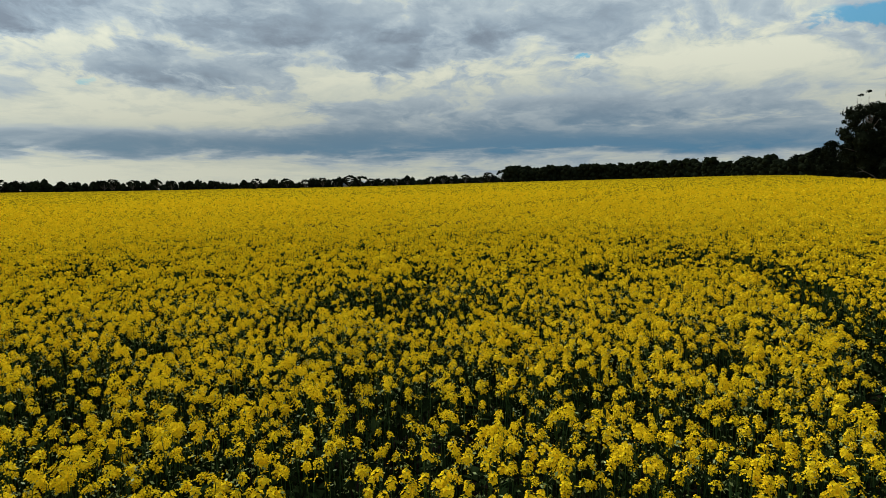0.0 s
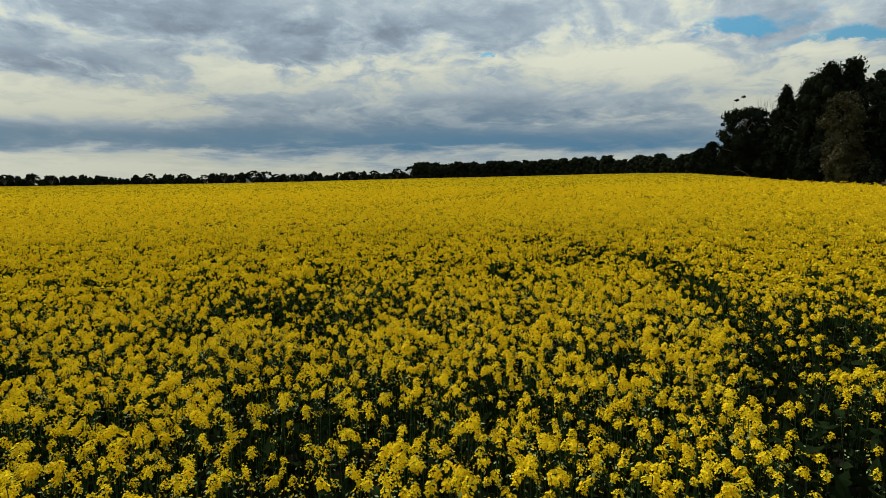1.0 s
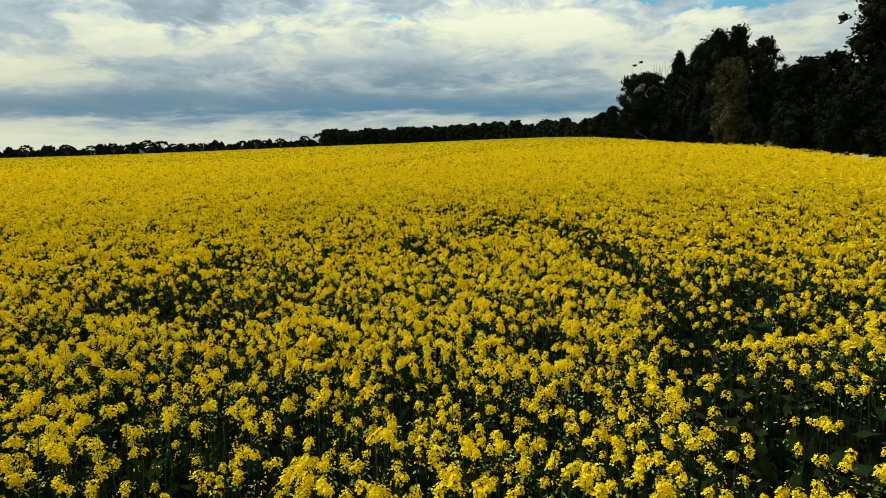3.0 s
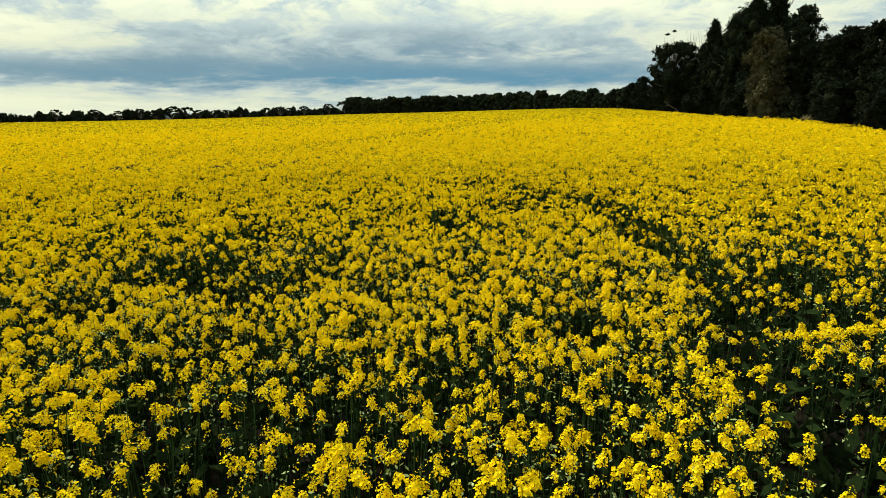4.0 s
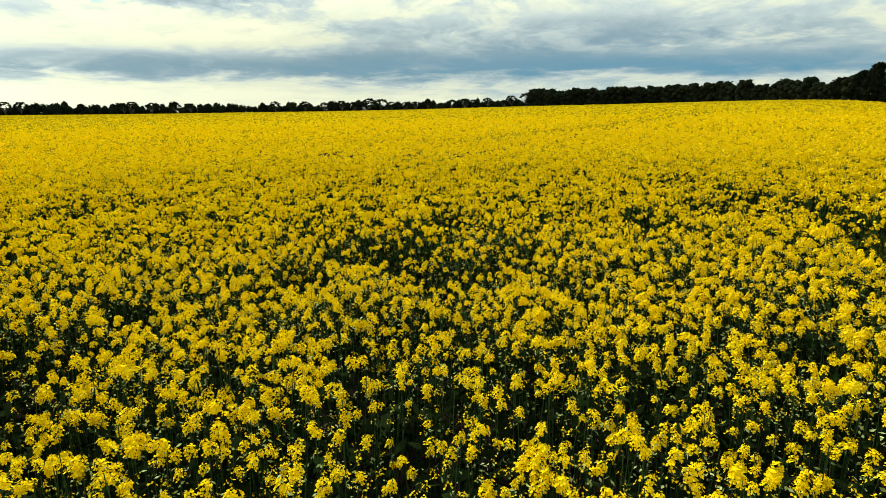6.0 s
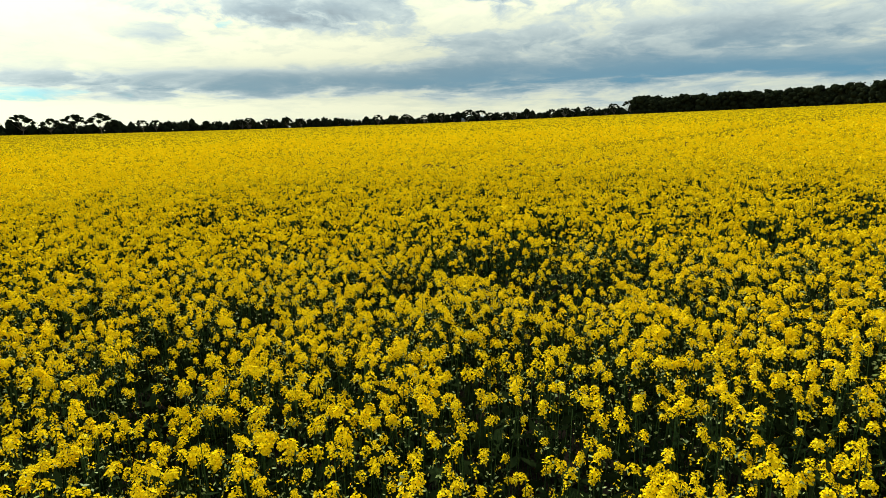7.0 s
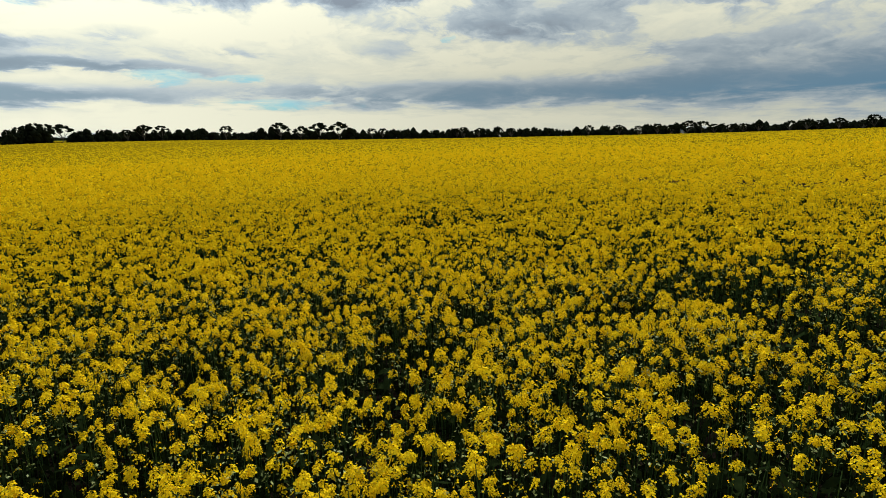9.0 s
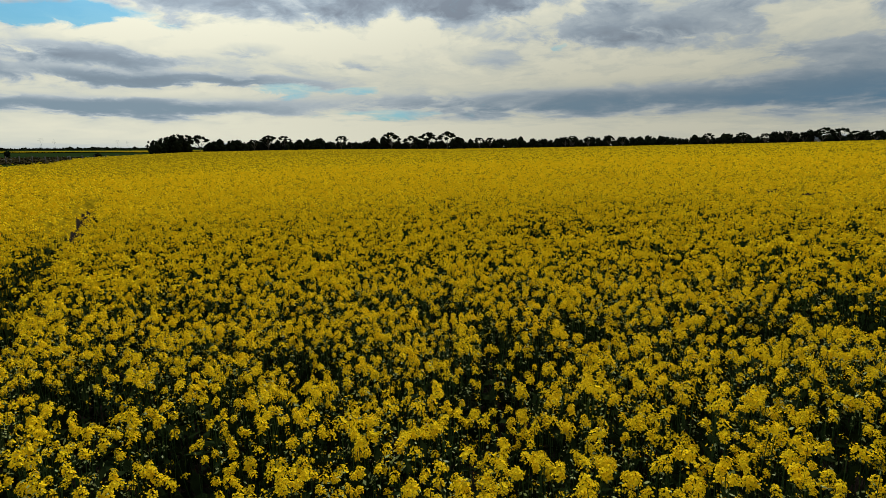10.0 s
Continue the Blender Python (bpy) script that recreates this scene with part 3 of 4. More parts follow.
    flowers(*tile(rng, [dome_head(rng, 7, 0.12, 0.20, 0.26, 0.35) for _ in range(5)], x, y, z, 1.0, 0.2), "yellow canola flower heads over the rise of the field")
    x, y, sunk = strew(rng, 112.0, 345.0, AZ0, AZ1, 0.20)
    z = canopy(x, y) + 0.03 - sunk * 0.5 + rng.normal(size=len(x)) * 0.03
    flowers(*tile(rng, away, x, y, z, 1.0, 0.15), "distant yellow canola flower heads towards the field edge")
    x, y, sunk = strew(rng, 8.0, 36.0, AZ1, 360 + AZ0, 2.5)
    flowers(*tile(rng, clump, x, y, canopy(x, y) - sunk - rng.uniform(0, 0.1, len(x)), 2.2), "yellow canola flower heads on the other side of the field")
    g = rng.uniform(-1, 1, (60000, 2)) * 17.0
    d, a = np.hypot(g[:, 0], g[:, 1]), np.degrees(np.arctan2(g[:, 0], g[:, 1]))
    g = g[(d > R0) & (d < 16.5) & (a > AZ0) & (a < AZ1)]
    x, y = g.T
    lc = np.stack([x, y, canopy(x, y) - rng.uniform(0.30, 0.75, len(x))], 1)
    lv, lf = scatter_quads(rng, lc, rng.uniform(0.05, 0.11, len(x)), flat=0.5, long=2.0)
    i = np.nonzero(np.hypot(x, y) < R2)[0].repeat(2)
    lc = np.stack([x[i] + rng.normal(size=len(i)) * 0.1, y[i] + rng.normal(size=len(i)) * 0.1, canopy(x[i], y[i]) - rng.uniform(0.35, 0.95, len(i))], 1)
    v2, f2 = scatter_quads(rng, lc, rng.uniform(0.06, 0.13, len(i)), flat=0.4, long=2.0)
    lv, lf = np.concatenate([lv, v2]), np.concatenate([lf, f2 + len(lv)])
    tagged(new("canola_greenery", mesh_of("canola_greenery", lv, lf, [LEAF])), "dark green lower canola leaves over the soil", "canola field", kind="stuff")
    # the crop under and behind the eye
    x, y, sunk = strew(rng, 0.0, R0 + 0.1, -180.0, 180.0, 16)
    x2, y2, sunk2 = strew(rng, R0, 8.0, AZ1, 360 + AZ0, 16)
    x, y, sunk = np.r_[x, x2], np.r_[y, y2], np.r_[sunk, sunk2]
    z = canopy(x, y) - sunk - rng.exponential(0.06, len(x))
    flowers(*tile(rng, mid, x, y, z, 1.5), "yellow canola flower heads close round the path")
    greenery(rng, x, y, z, 1, 5, 0.003, 0.10, 0.12, "dark green canola leaves close round the path")


build_crop()


def leaf_blade(rng, length, width):
    """One drooping lance-shaped leaf, from the stem outwards along x."""
    v, f = [], []
    for i in range(5):
        u = i / 4
        w = width * math.sin(math.pi * (0.12 + 0.86 * u)) * 0.5
        zc = length * (0.35 * u - 0.75 * u * u)
        v += [(length * u, -w, zc + w * 0.35), (length * u, 0, zc), (length * u, w, zc + w * 0.35)]
    for i in range(4):
        for j in (0, 1):
            f.append((i * 3 + j, i * 3 + j + 1, (i + 1) * 3 + j + 1, (i + 1) * 3 + j))
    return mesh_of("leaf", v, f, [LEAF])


def make_canola(seed, heads):
    """One canola plant at the origin: branching stem, leaves, and a flower head with a bud tip on each branch."""
    rng = np.random.default_rng(seed)
    plant = new("canola_plant")
    tagged(plant, "branching canola plant with bright yellow flower heads", "canola plant", "canola plants nearby")
    wood = Pile()
    top = CROP - 0.02
    wood.tube([(0, 0, -0.02), (rng.normal() * 0.02, rng.normal() * 0.02, 0.6), (rng.normal() * 0.03, rng.normal() * 0.03, top - 0.12)], [0.008, 0.006, 0.003], 5)
    tips = []
    for k in range(heads + 2):
        a = k * 2.4 + rng.uniform(-0.5, 0.5)
        q = rng.uniform(0.05, 0.13) if k else 0.02
        low = k >= heads
        z = top - (rng.uniform(0.0, 0.07) if k else 0.0) - (rng.uniform(0.06, 0.16) if low else 0.0)
        zb = rng.uniform(0.55, 0.80)
        tip = (math.cos(a) * q, math.sin(a) * q, z)
        wood.tube([(0, 0, zb), (tip[0] * 0.75, tip[1] * 0.75, zb + (z - zb) * 0.5), (tip[0], tip[1], z - 0.005)], [0.004, 0.003, 0.0018], 4)
        tips.append((tip, low))
        for j in range(5):    # young pods below the flowers
            b, zz = rng.uniform(0, 6.28), z - 0.08 - 0.025 * j
            wood.tube([(tip[0], tip[1], zz), (tip[0] + math.cos(b) * 0.035, tip[1] + math.sin(b) * 0.035, zz + 0.025)], [0.0014, 0.0009], 3)
    child("stem", wood.mesh("stem", [STEM], True), plant, "slender green stem with side branches")
    for tip, low in tips:
        v, f = flower_head(rng, 8, 3, 0.0105, 0.020, 0.055) if low else lobed(rng, int(rng.integers(1, 3)), 0.026, lambda q: flower_head(rng, int(15 * q), 4, 0.0114, 0.0195 * q * rng.uniform(0.85, 1.2), 0.041 * q))
        head = child("flower_head", mesh_of("flower_head", v, f, [PETAL]), plant, m=pose(*tip, rng.normal() * 9, rng.normal() * 9, 0))
        buds = Pile()
        buds.tube([(0, 0, -0.006), (0, 0, 0.002), (0.001, 0, 0.008)], [0.003, 0.006, 0.002], 5)
        child("bud_cluster", buds.mesh("bud_cluster", [BUD]), head)
    for k in range(6):
        zz = rng.uniform(0.25, 0.85)
        child("leaf", leaf_blade(rng, rng.uniform(0.08, 0.17), rng.uniform(0.03, 0.06)), plant, m=pose(0, 0, zz, 0, 0, k * 137 + rng.uniform(-30, 30)))
    return plant


def plant_canola():
    rng = np.random.default_rng(21)
    kinds = [make_canola(300 + k, h) for k, h in enumerate((3, 2, 3, 3, 2, 3, 3, 2))]
    x, y, sunk = strew(rng, R0, R1, AZ0, AZ1, 34)
    for k in range(len(x)):
        z = float(canopy(x[k], y[k])) - CROP + 0.05 - sunk[k] + rng.normal() * 0.045
        m = pose(x[k], y[k], z, rng.normal() * 3, rng.normal() * 3, rng.uniform(0, 360))
        if k < len(kinds):
            kinds[k].matrix_basis = m
        else:
            copy_thing(kinds[k % len(kinds)], m)


plant_canola()

# ---------------------------------------------------------------- trees


def blob(rng, c, r, pile, slot, n=5, k=3):
    """A rough dark core inside a clump of leaves."""
    v, f = [], []
    for i in range(k + 1):
        th = math.pi * (i + 0.02) / (k + 0.04)
        for j in range(n):
            q = rng.uniform(0.76, 1.10)
            v.append((c[0] + r[0] * q * math.sin(th) * math.cos(2 * math.pi * j / n), c[1] + r[1] * q * math.sin(th) * math.sin(2 * math.pi * j / n), c[2] + r[2] * q * math.cos(th)))
    for i in range(k):
        for j in range(n):
            f.append((i * n + j, (i + 1) * n + j, (i + 1) * n + (j + 1) % n, i * n + (j + 1) % n))
    pile.add(v, f, slot)


def leafy(rng, clumps, leaves, size, core, mats, name="crown", flat=0.2, long=1.5, wide=0.7):
    """A crown: around each clump (centre, radii) a shell of leaves, and a rough core inside."""
    p = Pile()
    total = sum(r[0] * r[1] + r[0] * r[2] for _, r in clumps)
    for c, r in clumps:
        n = max(6, int(leaves * (r[0] * r[1] + r[0] * r[2]) / total))
        q = rng.normal(size=(n, 3))
        q /= np.linalg.norm(q, axis=1)[:, None]
        q *= (rng.uniform(0.45, 1.0, n) ** 0.5 * rng.uniform(0.85, 1.12, n))[:, None]
        v, f = scatter_quads(rng, np.array(c) + q * np.array(r), size * rng.uniform(0.6, 1.4, n), flat, long, wide)
        p.add(v, f)
        if core:
            blob(rng, c, [a * core for a in r], p, 0, *((7, 5) if leaves > 2000 else (5, 3)))
    return p.mesh(name, mats)


# outlines of crowns: height and half width, as shares of the whole
OUTLINES = {
    "round": [(0.0, 0.55), (0.15, 0.85), (0.45, 1.0), (0.75, 0.92), (0.90, 0.66), (1.0, 0.25)],
    "dome": [(0.0, 0.6), (0.3, 0.95), (0.6, 1.0), (0.85, 0.92), (0.95, 0.75), (1.0, 0.5)],
    "spire": [(0.0, 0.9), (0.25, 1.0), (0.55, 0.95), (0.75, 0.72), (0.9, 0.42), (1.0, 0.12)],
    "tall": [(0.0, 0.7), (0.25, 0.85), (0.5, 0.82), (0.72, 1.0), (0.88, 0.72), (1.0, 0.28)],
    "open": [(0.0, 0.35), (0.12, 0.75), (0.4, 1.0), (0.58, 0.72), (0.76, 0.9), (0.93, 0.66), (1.0, 0.25)],
    "belt": [(0.0, 0.9), (0.3, 1.0), (0.7, 0.9), (0.92, 0.62), (1.0, 0.25)],
}


def make_tree(name, height, width, outline, leaves, size, mat, bark, seed, label, category="tree", core=0.72, clump=0.15):
    """A tree at the origin, leafy to the ground within an outline of OUTLINES, or an umbrella of leaves on bare limbs."""
    rng = np.random.default_rng(seed)
    tree = new(name)
    tagged(tree, label, category)
    wood, clumps = Pile(), []
    r0 = 0.018 * height + 0.05
    if outline == "umbrella":
        fork = np.array([rng.normal() * 0.03 * width, rng.normal() * 0.03 * width, height * 0.28])
        wood.tube([(0, 0, -0.3), tuple(fork * np.array([0.6, 0.6, 0.5])), tuple(fork)], [r0 * 1.2, r0 * 0.9, r0 * 0.75], 6)
        for i in range(15):
            a, q = i * 2.4 + rng.uniform(-0.4, 0.4), width * 0.42 * math.sqrt((i + 0.4) / 15)
            up = height * (0.94 - 0.30 * (q / (width * 0.42)) ** 2.2 + rng.uniform(-0.04, 0.03))
            end = (math.cos(a) * q, math.sin(a) * q, up)
            cr = width * rng.uniform(0.10, 0.155)
            clumps.append((end, (cr, cr, cr * rng.uniform(0.42, 0.6))))
            if i % 2:
                wood.tube([tuple(fork), (end[0] * 0.6, end[1] * 0.6, height * 0.30 + (up - height * 0.30) * 0.55), end], [r0 * 0.6, r0 * 0.36, r0 * 0.15], 4)
    else:
        us, rs = zip(*OUTLINES[outline])
        lean = rng.normal(size=2) * 0.03 * height
        wood.tube([(0, 0, -0.3), (lean[0] * 0.4, lean[1] * 0.4, height * 0.45), (lean[0], lean[1], height * 0.9)], [r0 * 1.25, r0 * 0.8, r0 * 0.15], 7)
        cr0 = clump * width
        count = int((3.0 if outline == "tall" else 2.3) * height / cr0 * max(1.0, width / cr0 * 0.36))
        for i in range(count):
            u = (i + rng.uniform(0, 1)) / count
            R = width * 0.5 * float(np.interp(u, us, rs))
            cr = min(cr0 * rng.choice([0.5, 0.7, 1.0, 1.25]), R * 0.9 + 0.1)
            a = i * 2.4 + rng.uniform(-0.5, 0.5)
            q = max(R - cr, 0.0) * rng.uniform(0.5, 1.05) + (cr * rng.uniform(0.2, 0.8) if rng.uniform() < 0.22 else 0.0)
            end = (math.cos(a) * q + lean[0] * u, math.sin(a) * q + lean[1] * u, min(u * height, height - cr * 0.8))
            clumps.append((end, (cr, cr, cr * (1.35 if outline == "spire" else 0.85))))
            if i % 4 == 0 and u > 0.2:
                wood.tube([(lean[0] * u * 0.8, lean[1] * u * 0.8, u * height * 0.8), end], [r0 * 0.35, r0 * 0.1], 4)
        inner = Pile()
        for u in np.arange(0.04, 0.78, 0.35 * width / height):
            R = width * 0.5 * float(np.interp(u, us, rs)) * 0.5
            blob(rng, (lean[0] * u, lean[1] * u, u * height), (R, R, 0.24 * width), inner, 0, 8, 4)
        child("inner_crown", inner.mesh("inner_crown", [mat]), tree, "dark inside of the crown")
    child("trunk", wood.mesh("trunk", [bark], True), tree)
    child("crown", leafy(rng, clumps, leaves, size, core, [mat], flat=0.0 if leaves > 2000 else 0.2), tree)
    return tree


def plant_at(tree, az, d, turn=0.0, scale=1.0, sink=0.0):
    x, y = polar(az, d)
    tree.matrix_basis = pose(x, y, ground_at(az, d) - sink, 0, 0, turn)
    tree.scale = (scale, scale, scale)


def copy_at(tree, az, d, turn=0.0, scale=1.0, stretch=1.0, sink=0.0):
    x, y = polar(az, d)
    ob = copy_thing(tree, pose(x, y, ground_at(az, d) - sink, 0, 0, turn))
    ob.scale = (scale, scale, scale * stretch)
    return ob


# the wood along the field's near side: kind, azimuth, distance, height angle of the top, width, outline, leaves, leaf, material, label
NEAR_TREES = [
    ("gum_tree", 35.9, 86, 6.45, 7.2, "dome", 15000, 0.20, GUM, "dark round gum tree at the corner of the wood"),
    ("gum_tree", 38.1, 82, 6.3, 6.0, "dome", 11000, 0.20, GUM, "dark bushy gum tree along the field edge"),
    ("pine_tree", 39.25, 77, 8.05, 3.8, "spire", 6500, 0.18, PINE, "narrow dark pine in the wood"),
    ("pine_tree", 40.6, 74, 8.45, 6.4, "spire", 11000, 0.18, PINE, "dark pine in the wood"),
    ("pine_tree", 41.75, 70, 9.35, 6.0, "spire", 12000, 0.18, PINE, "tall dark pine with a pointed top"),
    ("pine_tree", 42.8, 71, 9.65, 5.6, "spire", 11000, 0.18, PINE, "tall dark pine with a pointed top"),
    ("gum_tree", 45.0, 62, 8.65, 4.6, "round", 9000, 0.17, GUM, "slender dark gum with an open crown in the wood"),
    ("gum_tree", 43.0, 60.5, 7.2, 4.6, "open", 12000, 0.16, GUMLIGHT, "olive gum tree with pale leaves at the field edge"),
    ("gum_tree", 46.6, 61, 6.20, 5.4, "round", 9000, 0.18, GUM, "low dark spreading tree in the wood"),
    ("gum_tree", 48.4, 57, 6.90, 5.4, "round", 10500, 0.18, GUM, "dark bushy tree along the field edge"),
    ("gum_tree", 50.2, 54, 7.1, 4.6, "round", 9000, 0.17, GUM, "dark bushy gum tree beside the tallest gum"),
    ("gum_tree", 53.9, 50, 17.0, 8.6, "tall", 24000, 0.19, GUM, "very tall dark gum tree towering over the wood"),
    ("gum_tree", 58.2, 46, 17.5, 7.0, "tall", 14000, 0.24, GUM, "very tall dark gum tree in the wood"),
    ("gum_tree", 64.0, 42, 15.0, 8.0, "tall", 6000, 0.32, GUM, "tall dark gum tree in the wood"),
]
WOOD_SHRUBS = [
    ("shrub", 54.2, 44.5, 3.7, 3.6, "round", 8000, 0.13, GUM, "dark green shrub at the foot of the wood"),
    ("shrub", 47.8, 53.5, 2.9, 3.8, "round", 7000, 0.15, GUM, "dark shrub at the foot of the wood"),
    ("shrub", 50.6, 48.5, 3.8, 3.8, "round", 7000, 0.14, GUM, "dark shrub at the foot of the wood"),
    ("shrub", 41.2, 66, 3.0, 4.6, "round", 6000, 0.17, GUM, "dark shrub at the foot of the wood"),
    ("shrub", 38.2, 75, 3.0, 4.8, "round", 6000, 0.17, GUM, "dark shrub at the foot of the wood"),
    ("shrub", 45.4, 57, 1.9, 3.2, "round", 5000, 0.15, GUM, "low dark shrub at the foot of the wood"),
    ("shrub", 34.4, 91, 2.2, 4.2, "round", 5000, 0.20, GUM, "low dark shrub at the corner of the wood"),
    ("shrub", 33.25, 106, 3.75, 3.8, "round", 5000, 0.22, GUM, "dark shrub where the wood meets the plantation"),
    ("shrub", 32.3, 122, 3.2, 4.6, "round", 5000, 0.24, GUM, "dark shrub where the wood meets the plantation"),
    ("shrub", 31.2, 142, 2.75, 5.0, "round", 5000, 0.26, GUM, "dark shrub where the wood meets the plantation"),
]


def build_wood():
    for k, (name, az, d, up, w, outline, n, size, mat, label) in enumerate(NEAR_TREES + WOOD_SHRUBS):
        h = EYE_Z + d * math.tan(radians(up)) - ground_at(az, d)
        t = make_tree(name, h, w, outline, int(n * 0.85), size, mat, BARK, 100 + k, label, "shrub" if name == "shrub" else "tree", core=0.5 if outline == "open" else 0.6, clump=0.10 if w > 6 else 0.13)
        plant_at(t, az, d, 40 * k)
        tagged(t, group="trees of the wood")
    fill = make_tree("gum_tree", 7.6, 6.5, "round", 4200, 0.32, GUM, BARK, 150, "dark tree deep in the wood", core=0.75)
    plant_at(fill, 38.0, 90)
    tagged(fill, group="trees of the wood")
    for k, (az, d, s) in enumerate([(35.2, 97, 0.9), (36.8, 96, 1.0), (40.6, 86, 1.1), (44.6, 72, 1.0), (47.4, 68, 0.85), (50.6, 62, 0.95), (54.8, 58, 1.4), (60, 50, 1.4), (70, 41, 1.2)]):
        copy_at(fill, az, d, 77 * k, s)


build_wood()

# the long row of gums and the plantation behind the far edge
def build_treeline():
    r = random.Random(4)
    shapes = [(8.2, 9.0, "umbrella"), (9.4, 11.5, "umbrella"), (7.0, 7.5, "umbrella"), (7.2, 7.0, "round"), (6.2, 6.5, "round"), (8.0, 7.5, "umbrella"), (4.6, 7.0, "belt"), (5.0, 6.0, "belt"), (4.2, 8.0, "belt")]
    words = {"umbrella": "far dark gum with an umbrella crown on bare limbs", "round": "far dark round gum tree", "belt": "low bushy dark tree in a far shelter belt"}
    made = {}

    def put(k, az, d, s, stretch=1.0):
        if k in made:
            copy_at(made[k], az, d, r.uniform(0, 360), s, stretch, 0.7 if k > 5 else 0.0)
            return
        h, w, outline = shapes[k]
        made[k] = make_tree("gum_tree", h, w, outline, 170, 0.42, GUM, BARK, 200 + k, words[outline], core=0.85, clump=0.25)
        tagged(made[k], group="gums along the far edge")
        plant_at(made[k], az, d, r.uniform(0, 360), s)

    def crown(az, up):
        d = float(edge_at(az)[0]) + r.uniform(6, 14)
        high = EYE_Z + d * math.tan(radians(up)) - ground_at(az, d)
        k = r.choice([0, 1, 5]) if up > 1.0 else r.choice([2, 3, 5, 4])
        put(k, az, d, high / shapes[k][0])

    # the shelter belt: a low continuous row with taller crowns out of it
    az = -63.0
    while az < 7.2:
        de = float(edge_at(az)[0])
        put(r.choice([6, 7, 8]), az, de + r.uniform(12, 26), r.uniform(1.05, 1.3), r.uniform(1.0, 1.4))
        if r.random() < 0.13:
            put(r.choice([3, 4, 5]), az + r.uniform(-0.3, 0.3), de + r.uniform(8, 22), r.uniform(0.55, 0.74))
        az += r.uniform(0.32, 0.62)
    # azimuth and height angle of the crowns that stand out
    for az, up in [(-63.8, 1.09), (-62.1, 0.75), (-60.6, 0.69), (-59.2, 0.74), (-57.9, 1.15), (-56.5, 1.1), (-55.1, 0.73), (-53.2, 0.83), (-51.2, 1.09), (-48.2, 0.87), (-46.6, 1.34),
                   (-44.6, 1.02), (-43.0, 1.33), (-41.1, 1.42), (-40.1, 0.88), (-38.1, 0.87), (-37.0, 0.87), (-34.7, 0.69), (-32.9, 0.73), (-30.0, 0.81), (-29.3, 0.96), (-27.8, 0.84),
                   (-26.0, 0.93), (-24.7, 0.81), (-23.3, 0.8), (-21.4, 0.73), (-18.7, 0.9), (-17.6, 1.08), (-16.1, 0.96), (-14.9, 1.04), (-13.2, 1.01), (-11.6, 1.17), (-10.4, 1.01)]:
        crown(az, up)
    for az, up in [(-9.0, 1.35), (-7.9, 1.34), (-6.9, 1.05), (-5.6, 1.02), (-4.6, 1.1), (-3.5, 1.24), (-2.2, 0.98), (-1.2, 1.29), (0.0, 1.4), (0.8, 1.25), (2.2, 1.45), (3.7, 1.2), (4.4, 1.66), (5.9, 1.9)]:
        crown(az, up)
    # the plantation
    pine = make_tree("plantation_tree", 9.2, 5.4, "round", 170, 0.5, PINE, BARK, 230, "dark plantation tree in a close far row", core=0.88, clump=0.27)
    tagged(pine, group="plantation trees")
    wide = make_tree("plantation_tree", 9.0, 6.6, "belt", 170, 0.5, PINE, BARK, 236, "dark broad plantation tree in a close far row", core=0.88, clump=0.25)
    tagged(wide, group="plantation trees")
    plant_at(wide, 6.9, float(edge_at(6.9)[0]) + 9, 0, 0.9)
    first = True
    az = 6.2
    while az < 33.0:
        de = float(edge_at(az)[0])
        up = np.interp(az, [6, 11.7, 16.9, 21.7, 26.3, 30.5, 33], [2.12, 2.2, 2.3, 2.52, 2.68, 2.78, 2.9])
        for row in range(2):
            d = de + 6 + row * 12 + r.uniform(-2, 2)
            h = (EYE_Z + d * math.tan(radians(up * r.choice([0.84, 0.9, 0.95, 1.0, 1.06]))) - ground_at(az, d) + 0.8) / 9.1
            s = max(h, 0.55)
            if first:
                plant_at(pine, az, d, 0, s)
                first = False
            else:
                copy_at(r.choice([pine, wide]), az + row * 0.3, d, r.uniform(0, 360), s * 1.15, h / s / 1.15, 0.8)
        az += r.uniform(0.35, 0.58) * 300 / de
    # the dark clump at the field's far corner
    clump = make_tree("gum_tree", 7.0, 8.0, "belt", 900, 0.34, GUM, BARK, 243, "dark clump of trees at the far field corner", core=0.88)
    plant_at(clump, -67.4, 276, 0, 0.95)
    for az, d, s in ((-66.6, 282, 1.1), (-65.6, 284, 1.3), (-64.9, 288, 1.25), (-66.1, 292, 1.2)):
        copy_at(clump, az, d, 90 * s, s)


build_treeline()


